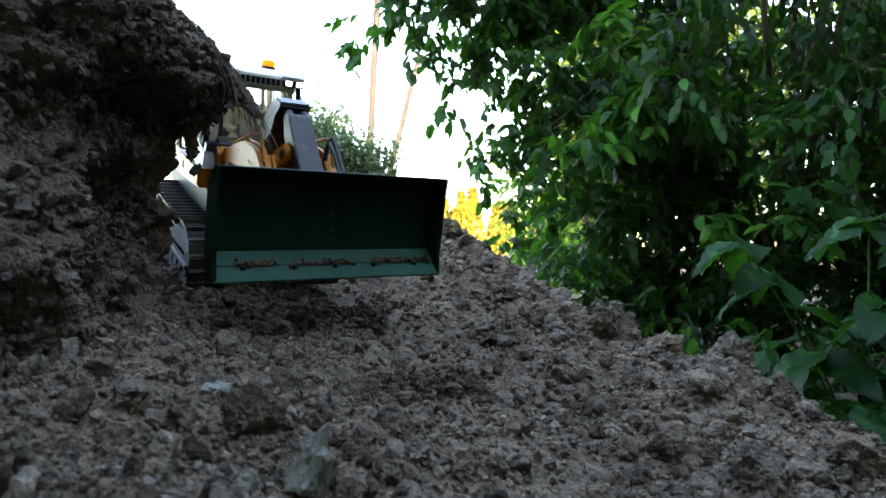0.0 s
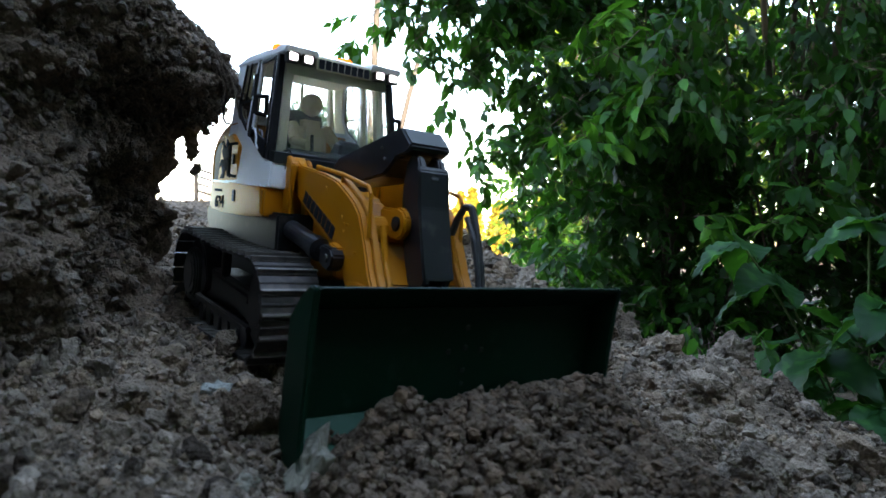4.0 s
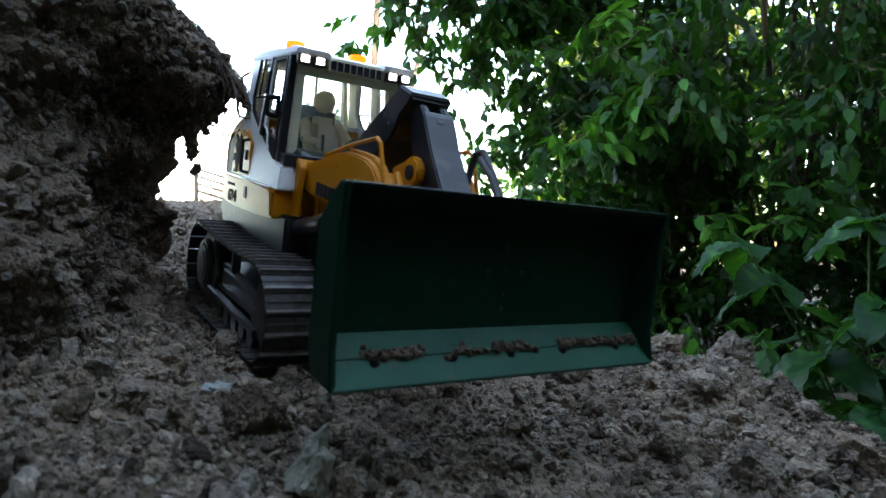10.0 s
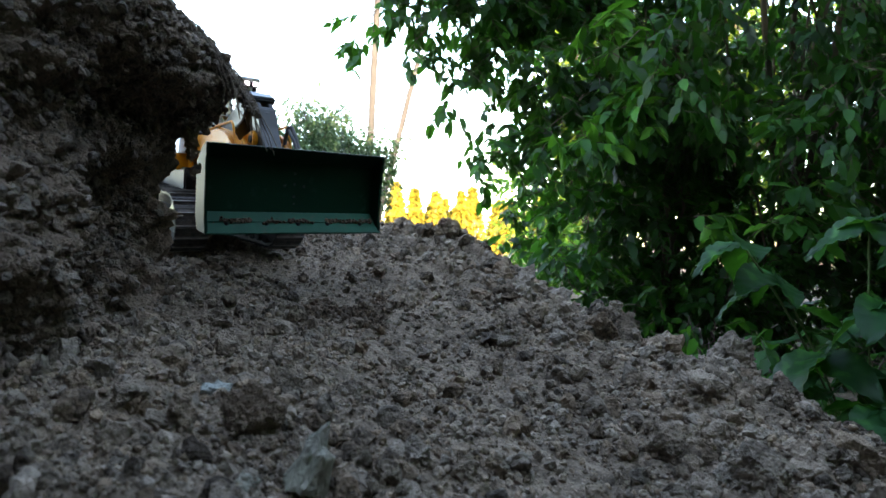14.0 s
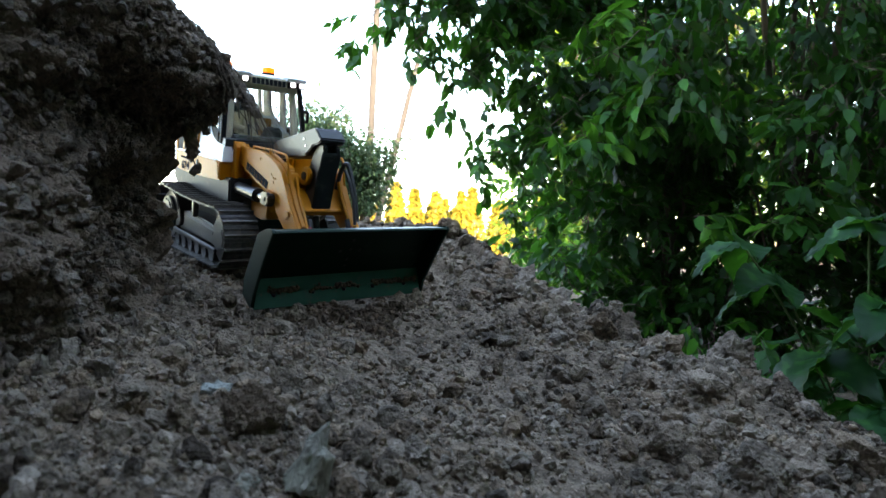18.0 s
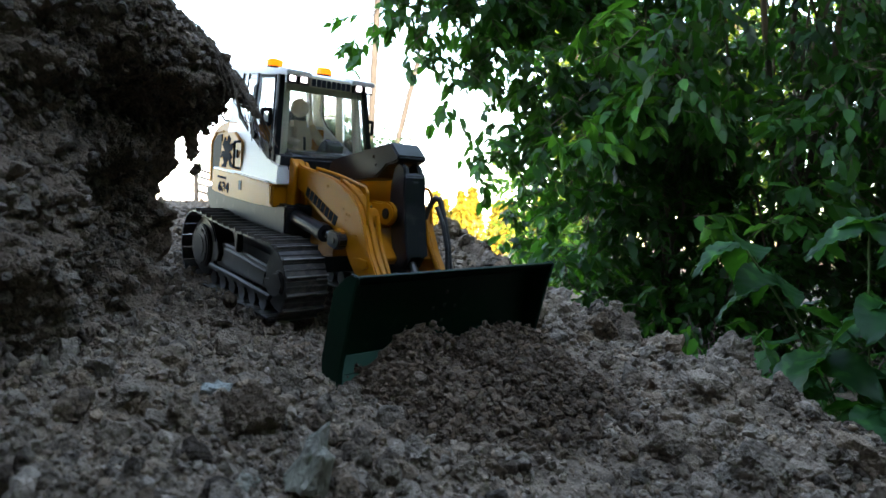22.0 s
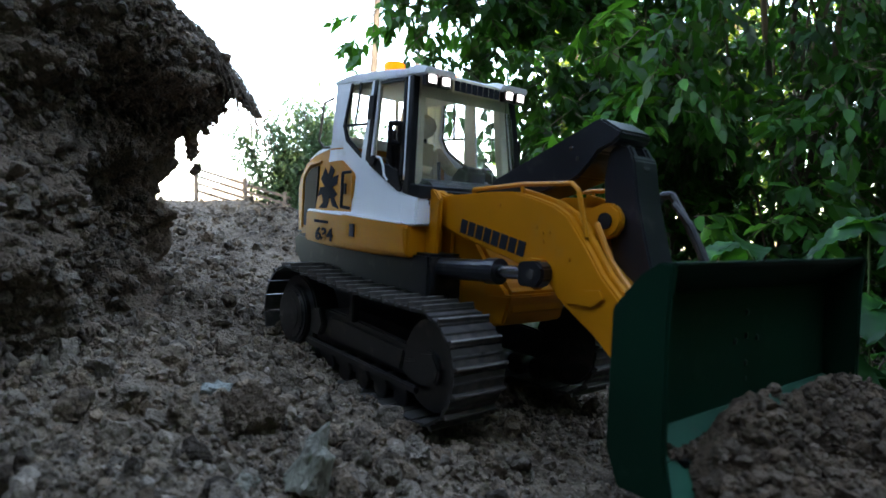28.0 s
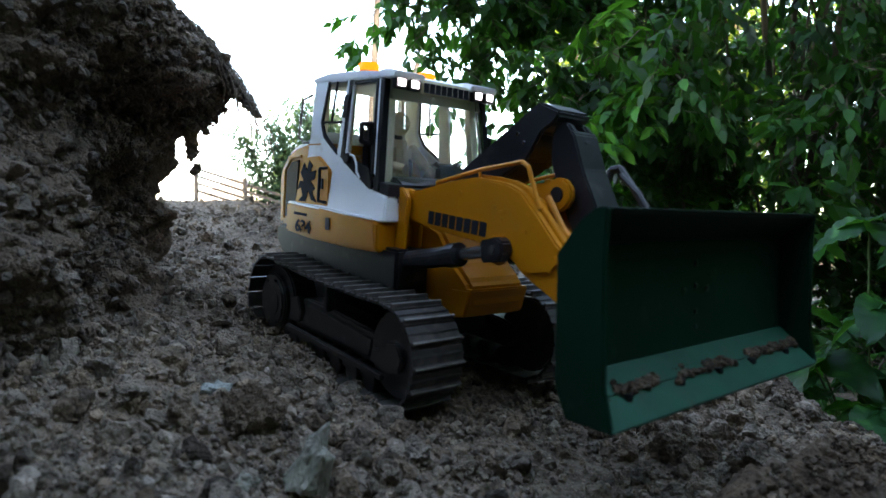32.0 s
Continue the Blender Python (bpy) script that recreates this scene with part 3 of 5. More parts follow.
# ---- overhanging turf at the top of the bank ----
def overhang():
    base = new("turf_overhang")
    tagged(base, "dark crumbling turf with hanging roots jutting from the bank", "turf")
    edge_x, edge_z = [-0.40, -0.30, -0.256, -0.229, -0.205, -0.184, -0.1756], [0.43, 0.375, 0.352, 0.331, 0.300, 0.266, 0.250]
    n = 4600
    t = rng.random(n)
    x = -0.34 + 0.163 * t
    thick = np.interp(x, [-0.34, -0.256, -0.229, -0.213, -0.205, -0.184, -0.176], [0.13, 0.115, 0.092, 0.056, 0.028, 0.009, 0.004])
    s = (0.004 + 0.012 * rng.random(n) ** 2.5) * (1.1 - 0.6 * t)
    z = np.interp(x, edge_x, edge_z) - 0.4 * s - thick * rng.random(n)
    y = 0.59 + 0.055 * (rng.random(n) - 0.5) * (1.6 - t)
    V, F = heap_of(np.stack([x, y, z], 1), s, rng, BLOBS)
    ob = new("turf_lump", mesh_from("turf_lump", V.tolist(), F.tolist(), SOIL_CLIFF))
    ob.parent = base
    bm = None
    for i in range(40):
        t = rng.random()
        x0 = -0.275 + 0.09 * t
        z0 = float(np.interp(x0, edge_x, edge_z)) - 0.004
        p = Vector((x0, 0.565 + 0.05 * rng.random(), z0)) * 1000
        pts = [p]
        d = Vector((5 + 5 * rng.random(), -4 + 8 * rng.random(), -3 - 6 * rng.random()))
        for k in range(5):
            d = d + Vector((rng.normal() * 2.0, rng.normal() * 2, -3.4 - 2 * rng.random()))
            p = p + d * 0.42
            pts.append(p.copy())
        bm = pipe(pts, 0.35 + 0.4 * rng.random(), 5, bm)
    part("root", bm, ROOT, base, "thin brown hanging roots")
    bm = None
    for i in range(110):
        x0 = -0.315 + 0.13 * rng.random()
        z0 = float(np.interp(x0, edge_x, edge_z)) - 0.001
        p = Vector((x0, 0.56 + 0.05 * rng.random(), z0)) * 1000
        d = Vector((7, -2 + 4 * rng.random(), -6 - 5 * (x0 + 0.3) / 0.1)) * (0.8 + 0.6 * rng.random())
        pts = [p]
        for k in range(4):
            d = d + Vector((rng.normal() * 1.2 - 0.4, rng.normal() * 1.5, rng.normal() - 1.6))
            p = p + d * 0.75
            pts.append(p.copy())
        bm = pipe(pts, 0.3 + 0.35 * rng.random(), 4, bm)
    part("grass_fringe", bm, ROOT, base, "dry matted grass drooping over the edge")
    for x, y, z, s in ((-0.243, 0.60, 0.226, 0.022), (-0.240, 0.60, 0.212, 0.016), (-0.237, 0.60, 0.196, 0.013), (-0.232, 0.59, 0.243, 0.014)):
        ob = share("hanging_clod", CLODS[int(s * 9999) % 14], base, Matrix.LocRotScale((x, y, z), Euler((1, s * 300, 2)), (s, s, s)))
    bm = pipe([(-242, 597, 262), (-243, 600, 240), (-239, 600, 226), (-240, 600, 206), (-237, 600, 196)], 0.5, 5)
    part("long_root", bm, ROOT, base)
    part("long_root", pipe([(-205, 590, 272), (-196, 592, 256), (-190, 594, 246), (-178, 597, 232)], 0.4, 5), ROOT, base)
    part("long_root", pipe([(-204, 585, 285), (-196, 588, 276), (-188, 590, 258)], 0.6, 5), ROOT, base)


overhang()


# ---- leaves ----
LV = np.array([(0, 0, 0), (0.3, -0.24, 0.06), (0.3, 0, -0.02), (0.3, 0.24, 0.06), (0.68, -0.2, -0.07), (0.68, 0, -0.115), (0.68, 0.2, -0.07), (1, 0, -0.25)])
LF = np.array([(0, 2, 1), (0, 3, 2), (1, 2, 4), (2, 5, 4), (2, 3, 5), (3, 6, 5), (4, 5, 7), (5, 6, 7)])
LV4 = np.array([(0, 0, 0), (0.45, -0.25, 0.02), (0.45, 0, -0.05), (0.45, 0.25, 0.02), (1, 0, -0.22)])
LF4 = np.array([(0, 2, 1), (0, 3, 2), (1, 2, 4), (2, 3, 4)])


def leaves(points, sizes, r, droop=0.5, plain=False):
    """Joins leaves at those points, turned at random and hanging by droop."""
    n = len(points)
    lv, lf = (LV4, LF4) if plain else (LV, LF)
    az = r.random(n) * 2 * np.pi
    el = -droop + r.normal(size=n) * 0.55
    ro = r.normal(size=n) * 0.8
    d = np.stack([np.cos(az) * np.cos(el), np.sin(az) * np.cos(el), np.sin(el)], 1)
    side = np.stack([-np.sin(az), np.cos(az), 0 * az], 1)
    up = np.cross(d, side)
    s2 = side * np.cos(ro)[:, None] + up * np.sin(ro)[:, None]
    u2 = np.cross(d, s2)
    M = np.stack([d, s2, u2], -1)
    V = np.einsum("nij,kj->nki", M, lv) * np.asarray(sizes)[:, None, None] + np.asarray(points)[:, None, :]
    F = lf[None] + (np.arange(n) * len(lv))[:, None, None]
    return V.reshape(-1, 3), F.reshape(-1, 3)


def branch_points(root, tips, r, steps=14, wob=0.06):
    """Wobbling branches from the root to each tip."""
    lines = []
    for tip in tips:
        t = np.linspace(0, 1, steps)[:, None]
        p = root + (tip - root) * t
        p = p + np.cumsum(r.normal(size=p.shape) * wob / steps ** 0.5, 0) * np.sin(t * math.pi)
        p[:, 2] += 0.12 * np.sin(t[:, 0] * math.pi) * np.linalg.norm(tip - root) * 0.5
        lines.append(p)
    return lines


def sprays(anchors, per, length, size, r, droop):
    """Leafy twigs from the anchors: leaves stand alternately along each and hang; also the bare twigs."""
    n = len(anchors)
    az = r.random(n) * 2 * np.pi
    el = 0.25 - droop + r.normal(size=n) * 0.45
    d = np.stack([np.cos(az) * np.cos(el), np.sin(az) * np.cos(el), np.sin(el)], 1)
    ln = length * (0.6 + 0.8 * r.random(n))
    k = np.arange(per)
    t = (0.12 + 0.88 * (k + 0.6 * r.random((n, per))) / per)
    P = anchors[:, None] + d[:, None] * (ln[:, None] * t)[..., None]
    P[..., 2] -= (ln[:, None] * t ** 2) * 0.45 * droop
    side = np.stack([-np.sin(az), np.cos(az), 0 * az], 1)[:, None] * np.where(k % 2, 1.0, -1.0)[None, :, None]
    L = d[:, None] * 0.75 + side * 0.8 + r.normal(size=(n, per, 3)) * 0.33
    L[..., 2] -= 0.15 + 0.75 * droop
    L = (L / np.linalg.norm(L, axis=-1, keepdims=True)).reshape(-1, 3)
    up = np.array([0, 0, 1.0]) + r.normal(size=L.shape) * 0.45
    S = np.cross(up, L)
    S /= np.linalg.norm(S, axis=1, keepdims=True) + 1e-9
    M = np.stack([L, S, np.cross(L, S)], -1)
    z = size * (0.55 + 0.6 * r.random(len(L))) * (1 - 0.25 * (t.ravel() > 0.85))
    V = np.einsum("nij,kj->nki", M, LV) * z[:, None, None] + P.reshape(-1, 1, 3)
    F = LF[None] + (np.arange(len(L)) * len(LV))[:, None, None]
    q = np.linspace(0, 1, 3)
    C = anchors[:, None] + d[:, None] * (ln[:, None] * q)[..., None]
    C[..., 2] -= (ln[:, None] * q ** 2) * 0.45 * droop
    ring = np.array([(0, 0, 1.0), (0.87, 0, -0.5), (-0.87, 0, -0.5)]) * 0.0016
    TV = C[:, :, None] + ring * (1 - 0.6 * q)[:, None, None]
    tf = np.array([(3 * a + b, 3 * a + (b + 1) % 3, 3 * a + 3 + (b + 1) % 3, 3 * a + 3 + b) for a in range(2) for b in range(3)])
    TF = tf[None] + (np.arange(n) * 9)[:, None, None]
    return V.reshape(-1, 3), F.reshape(-1, 3), TV.reshape(-1, 3), TF.reshape(-1, 4)


def shrub(name, root, tips, per, size, spreadr, material, label, seed, bark=BARK, trunk=0.02, droop=0.5, plain=False, edge=None, floor=None, start=0.3):
    r = np.random.default_rng(seed)
    base = new(name)
    tagged(base, label, "shrub" if "tree" not in name else "tree")
    lines = branch_points(np.array(root), [np.array(t) for t in tips], r)
    for p in lines:
        bm = bmesh.new()
        rings = []
        for k, q in enumerate(p):
            rad = trunk * (1 - k / len(p)) ** 0.8 + trunk * 0.08
            rings.append([bm.verts.new((q[0] + rad * math.cos(a), q[1] + rad * math.sin(a), q[2])) for a in (0, 1.26, 2.51, 3.77, 5.03)])
        for A_, B_ in zip(rings, rings[1:]):
            for i in range(5):
                bm.faces.new((A_[i], A_[(i + 1) % 5], B_[(i + 1) % 5], B_[i]))
        part("limb", bm, bark, base)
    P = np.concatenate([p[int(len(p) * start):] for p in lines])
    n = per if plain else per // 9
    c = P[r.integers(len(P), size=n)]
    c = c + np.clip(r.normal(size=c.shape), -1.4, 1.4) * spreadr * (0.5 + r.random((n, 1))) * (1 if plain else 0.55)
    if floor is not None:
        c = c[c[:, 2] > floor]
    if edge is not None:
        c = c[c[:, 0] > edge + 0.05 * r.normal(size=len(c)) - 0.12 * np.clip((c[:, 2] - 0.55) / 0.2, 0, 1)]
    if plain:
        V, F = leaves(c, size * (0.6 + 0.7 * r.random(len(c))), r, droop, True)
    else:
        V, F, TV, TF = sprays(c, 9, 0.06 + 0.6 * spreadr, size, r, droop)
        tw = new("twig_growth", mesh_from("twig_growth", TV.tolist(), TF.tolist(), bark))
        tw.parent = base
        tw["kind"] = "stuff"
    ob = new("crown", mesh_from("crown", V.tolist(), F.tolist(), material, True))
    ob.parent = base
    ob["kind"] = "stuff"
    return base


hr = np.random.default_rng(3)
SH = "dense dark green leafy shrub with drooping pointed leaves"
for i in range(9):
    cx = 0.76 + 0.38 * i
    root = (cx, 2.15 + 0.2 * hr.random(), -0.35)
    tips = [(cx + hr.normal() * (0.22 if i == 0 else 0.34), 1.75 + 0.7 * hr.random(), -0.15 + (1.7 + 0.25 * i) * hr.random()) for _ in range(18)]
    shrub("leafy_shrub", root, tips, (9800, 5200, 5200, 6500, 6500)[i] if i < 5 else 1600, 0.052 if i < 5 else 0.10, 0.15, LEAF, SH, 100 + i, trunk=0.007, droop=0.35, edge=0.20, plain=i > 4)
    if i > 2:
        # upper growth added out of view to block sky from the right
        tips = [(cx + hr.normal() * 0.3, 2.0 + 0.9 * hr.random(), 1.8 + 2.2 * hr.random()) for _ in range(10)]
        shrub("unseen_shrub", (cx, 2.6, -0.3), tips, 900, 0.16, 0.22, LEAF, "tall dense green shrub added out of view to block light", 190 + i, trunk=0.02, plain=True)
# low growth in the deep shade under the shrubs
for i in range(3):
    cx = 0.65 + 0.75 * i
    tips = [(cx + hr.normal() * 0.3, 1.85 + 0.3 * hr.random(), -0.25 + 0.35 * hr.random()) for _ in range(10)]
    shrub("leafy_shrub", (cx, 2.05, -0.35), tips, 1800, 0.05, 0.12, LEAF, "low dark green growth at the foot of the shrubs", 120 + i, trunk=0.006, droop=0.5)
for cx, cy in ((0.70, 1.25), (0.86, 1.28), (1.02, 1.38), (1.25, 1.25)):
    shrub("leafy_shrub", (cx, cy + 0.2, -0.45), [(cx + hr.normal() * 0.16, cy + hr.normal() * 0.12, -0.17 + 0.13 * hr.random()) for _ in range(8)], 700, 0.05, 0.09, LEAF, "low dark green growth in the hollow past the ridge", int(cx * 1000), trunk=0.005, droop=0.5)
# branches that hang out over the track
for k, (tips, n) in enumerate((([(-0.20, 1.75, 0.70), (-0.25, 1.8, 0.74), (-0.12, 1.75, 0.80), (-0.06, 1.7, 0.90), (-0.13, 1.75, 0.65), (-0.02, 1.8, 0.98), (0.04, 1.75, 0.74)], 2500),
                               ([(0.00, 1.75, 0.56), (0.05, 1.8, 0.66), (0.10, 1.75, 0.76), (0.02, 1.7, 0.84), (0.16, 1.8, 0.92)], 2200),
                               ([(0.11, 1.75, 0.40), (0.16, 1.8, 0.50), (0.22, 1.75, 0.62), (0.18, 1.7, 0.36), (0.3, 1.8, 0.8)], 2000),
                               ([(0.28, 1.7, 0.24), (0.33, 1.75, 0.12), (0.30, 1.8, 0.34), (0.36, 1.7, 0.45), (0.4, 1.8, 0.6)], 1800))):
    shrub("leafy_shrub", (0.80, 2.1, 0.35 + 0.35 * (3 - k)), tips, n, 0.047, 0.06, LEAF, "leafy shrub branches hanging over the track", 140 + k, trunk=0.007, droop=0.5, start=0.42)
# lighter sprays nearer the camera
for k, (root, tips, n) in enumerate((((0.75, 1.9, 0.5), [(0.22, 1.5, 0.40), (0.30, 1.45, 0.43), (0.36, 1.5, 0.38)], 190), ((0.8, 1.9, 0.6), [(0.38, 1.5, 0.58), (0.43, 1.5, 0.48), (0.36, 1.5, 0.66)], 170),
                                     ((1.3, 1.9, 0.6), [(0.78, 1.45, 0.40), (0.9, 1.4, 0.46), (0.7, 1.5, 0.5)], 170), ((1.4, 1.9, 0.2), [(0.55, 1.5, 0.20), (0.7, 1.45, 0.14), (0.85, 1.45, 0.26)], 190))):
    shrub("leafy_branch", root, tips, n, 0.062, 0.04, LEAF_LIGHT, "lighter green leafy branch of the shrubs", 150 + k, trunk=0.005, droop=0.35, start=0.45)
# heavy upper branches that shade the foot of the shrubs
for k in range(5):
    cx = 0.75 + 0.34 * k
    tips = [(cx + hr.normal() * 0.2, 1.25 + 0.35 * hr.random(), 0.45 + 0.25 * k * hr.random() + 0.35 * hr.random()) for _ in range(7)]
    shrub("leafy_shrub", (cx + 0.3, 2.2, 0.4), tips, 1500, 0.046, 0.09, LEAF, "leafy upper branches drooping in front of the shrubs", 250 + k, trunk=0.006, droop=0.8, start=0.4)
# hedge carried on, unseen, beside the camera to shade the right of the track
for cx, cy, k in ((1.55, 0.95, 0), (1.2, 0.30, 1), (1.2, -0.3, 2), (1.3, -1.0, 3)):
    tips = [(cx + hr.normal() * 0.18, cy + hr.normal() * 0.25, -0.25 + 1.5 * hr.random()) for _ in range(12)]
    shrub("leafy_shrub", (cx + 0.2, cy, -0.45), tips, 2200, 0.085, 0.16, LEAF, SH, 270 + k, trunk=0.009, droop=0.4, plain=True)
# unseen crowns added above the hedge to shade its lower right
for k in range(5):
    cx = 0.95 + 0.42 * k
    tips = [(cx + hr.normal() * 0.25, 1.35 + hr.normal() * 0.3, 1.25 + 0.8 * hr.random()) for _ in range(9)]
    shrub("unseen_shrub", (cx + 0.4, 2.5, -0.2), tips, 1300, 0.095, 0.17, LEAF, "tall dense green shrub added out of view to block light", 280 + k, trunk=0.014, plain=True, floor=1.02)
# unseen tall growth added behind the camera to keep low sun off the track
for i in range(6):
    cx = -1.3 + 1.25 * i
    tips = [(cx + hr.normal() * 0.7, -3.4 + hr.normal() * 0.5, 0.2 + 4.0 * hr.random()) for _ in range(16)]
    shrub("unseen_shrub", (cx, -3.4, -0.3), tips, 5200, 0.30, 0.40, LEAF, "tall dense green shrub added out of view to block light", 160 + i, trunk=0.03, plain=True)
    tips = [(cx + 0.6 + hr.normal() * 0.7, -4.7 + hr.normal() * 0.5, 0.2 + 4.2 * hr.random()) for _ in range(16)]
    shrub("unseen_shrub", (cx + 0.6, -4.7, -0.3), tips, 4200, 0.34, 0.42, LEAF, "tall dense green shrub added out of view to block light", 170 + i, trunk=0.03, plain=True)
# unseen shrubs added on the right to hide bright horizon from the blade
for i in range(4):
    cy = -2.0 + 1.3 * i
    tips = [(4.2 + hr.normal() * 0.5, cy + hr.normal() * 0.6, 0.2 + 3.2 * hr.random()) for _ in range(14)]
    shrub("unseen_shrub", (4.2, cy, -0.3), tips, 1300, 0.24, 0.34, LEAF, "tall dense green shrub added out of view to block light", 180 + i, trunk=0.03, plain=True)
# in shade here, so their sunlit look comes from the leaf colour
for i in range(2, 6):
    cx = 1.3 + 0.95 * i
    tips = [(cx + hr.normal() * 0.5, 3.9 + hr.normal() * 0.3, -0.1 + 2.6 * hr.random()) for _ in range(12)]
    shrub("leafy_shrub", (cx, 4.0, -0.35), tips, 1900, 0.11, 0.2, LEAF_SUN_TINTED, "light green shrub behind the dark ones", 210 + i, trunk=0.02, plain=True)
shrub("birch_tree", (3.4, 7.2, -0.4), [(3.4 + hr.normal() * 0.5, 7.0 + hr.normal() * 0.4, 1.4 + 2.2 * hr.random()) for _ in range(16)], 5200, 0.11, 0.22, LEAF_SUN_TINTED, "leafy tree in low evening sun behind the shrubs", 240, trunk=0.03, plain=True)
shrub("leafy_shrub", (0.85, 4.6, -0.4), [(0.45 + 0.6 * hr.random(), 4.4 + 0.5 * hr.random(), -0.1 + 0.9 * hr.random()) for _ in range(14)], 3200, 0.065, 0.14, LEAF_BRIGHTENED, "shrub beyond the hedge with leaves coloured bright as if lit", 245, trunk=0.01, droop=0.3)
shrub("birch_tree", (1.9, 7.6, -0.4), [(1.7 + hr.normal() * 0.5, 7.4 + hr.normal() * 0.3, 1.7 + 1.9 * hr.random()) for _ in range(16)], 4200, 0.12, 0.2, LEAF_SUN_TINTED, "leafy tree in low evening sun behind the shrubs", 241, trunk=0.03, plain=True)
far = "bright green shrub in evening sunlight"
shrub("leafy_shrub", (4.1, 19.0, -0.6), [(1.6 + 2.6 * hr.random(), 18 + 2 * hr.random(), 0.2 + 3.4 * hr.random()) for _ in range(14)], 3200, 0.19, 0.42, LEAF_SUN_TINTED, far, 141, trunk=0.04, plain=True)


# ---- broad-leaved plant beside the ridge ----
def broad_leaf(seed):
    """A broad pointed leaf one unit long: toothed edge, sunken midrib, raised bays between the side veins."""
    r = np.random.default_rng(seed)
    na, nb = 25, 7
    t = np.linspace(0, 1, na)[:, None]
    b = np.linspace(-1, 1, nb)[None, :]
    half = 0.30 * np.sin(np.pi * t ** 0.72) ** 0.85 * (1 - 0.12 * t) + 0.004
    half = half * (1 + 0.05 * (np.arange(na)[:, None] % 2))
    X = t + 0.10 * abs(b) * half + 0 * b
    Y = b * half
    Z = 0.16 * abs(b) * half - (0.25 + 0.2 * r.random()) * t * t + 0.018 * np.sin(t * 38 - 5 * abs(b)) * abs(b) + 0.05 * np.sin(t * 7 + 6 * r.random() + 1.5 * b) * abs(b) ** 2
    V = np.stack([X, Y, Z], -1).reshape(-1, 3)
    ids = np.arange(na * nb).reshape(na, nb)
    F = np.stack([ids[:-1, :-1], ids[:-1, 1:], ids[1:, 1:], ids[1:, :-1]], -1).reshape(-1, 4)
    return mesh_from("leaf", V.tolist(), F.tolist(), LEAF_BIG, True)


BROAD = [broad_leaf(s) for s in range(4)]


def broad_plant(root, heads, seed, size):
    """Stems from one root; each ends in a whorl of drooping leaves, with a pair or two below."""
    r = np.random.default_rng(seed)
    base = new("broadleaf_plant")
    tagged(base, "tall green plant with broad pointed leaves beside the ridge", "plant")
    for x, y, z, facing in heads:
        a, b = Vector(root), Vector((x, y, z))
        mid = (a + b) / 2 + Vector((0.02 + r.normal() * 0.02, r.normal() * 0.02, 0.04))
        pts = [a * (1 - t) ** 2 + mid * 2 * t * (1 - t) + b * t * t for t in np.linspace(0, 1, 9)]
        part("stem", pipe([p * 1000 for p in pts], 1.7, 6), STEM, base)
        for k in range(7):
            p = pts[-1] if k < 4 else pts[6 - (k - 4)]
            az = radians(facing) + (k - 1.5) * 0.95 + r.normal() * 0.25 if k < 4 else radians(facing) + k * 2.2 + r.normal() * 0.4
            e = Euler((r.normal() * 0.3, 0.28 + r.normal() * 0.28 + 0.12 * (k > 3), az))
            s = size * (0.75 + 0.5 * r.random()) * (0.75 if k == 0 else 1)
            share("leaf", BROAD[(k + seed) % 4], base, Matrix.LocRotScale(p, e, (s, s, s)))
    return base


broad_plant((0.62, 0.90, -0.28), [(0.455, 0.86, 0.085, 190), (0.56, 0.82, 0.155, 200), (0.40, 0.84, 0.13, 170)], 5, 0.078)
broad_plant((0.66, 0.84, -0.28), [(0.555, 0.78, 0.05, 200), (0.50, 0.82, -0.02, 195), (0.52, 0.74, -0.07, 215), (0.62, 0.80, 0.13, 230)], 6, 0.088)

# ---- the distance ----
def far_tree(name, x, y, h, w, n, size, material, label, seed, z0=0.0):
    r = np.random.default_rng(seed)
    tips = [(x + r.normal() * w * 0.4, y + r.normal() * w * 0.4, z0 + h * (0.45 + 0.55 * r.random())) for _ in range(12)]
    return shrub(name, (x, y, z0), tips, n, size, w * 0.17, material, label, seed, trunk=0.035, plain=True, floor=z0 + h * 0.30)


far_tree("birch_tree", -1.25, 8.0, 1.95, 0.8, 15000, 0.068, LEAF_HAZY, "small leafy green tree in pale evening light", 201)
far_tree("birch_tree", -1.75, 7.4, 1.75, 0.6, 15000, 0.065, LEAF_HAZY, "small leafy green tree beyond the track", 202)
far_tree("birch_tree", -0.25, 17, 1.5, 0.9, 900, 0.12, LEAF_SUN_TINTED, "young green tree in sunlight", 203, -0.5)


def spruce(x, y, h, seed):
    r = np.random.default_rng(seed)
    base = new("spruce_tree")
    tagged(base, "tall spruce coloured yellow as if by low sun", "tree", "sunlit spruces")
    part("trunk", rod((x * 1000, y * 1000, -500), (x * 1000, y * 1000, h * 1000), 120, 7, r2=20), BARK, base)
    n = 1700
    t = r.random(n) ** 0.8
    rad = (1 - t) * h * 0.27 * (0.5 + 0.5 * r.random(n)) + 0.05
    az = r.random(n) * 6.283
    c = np.stack([x + rad * np.cos(az), y + rad * np.sin(az), -0.3 + h * (0.05 + 0.95 * t)], 1)
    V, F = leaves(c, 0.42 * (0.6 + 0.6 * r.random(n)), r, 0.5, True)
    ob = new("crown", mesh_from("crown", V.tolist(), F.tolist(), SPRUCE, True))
    ob.parent = base
    ob["kind"] = "stuff"


for i in range(20):
    spruce(-5.5 + 0.82 * i + hr.normal() * 0.4, 46 + hr.normal() * 2, 3.4 + 1.8 * hr.random(), 300 + i)

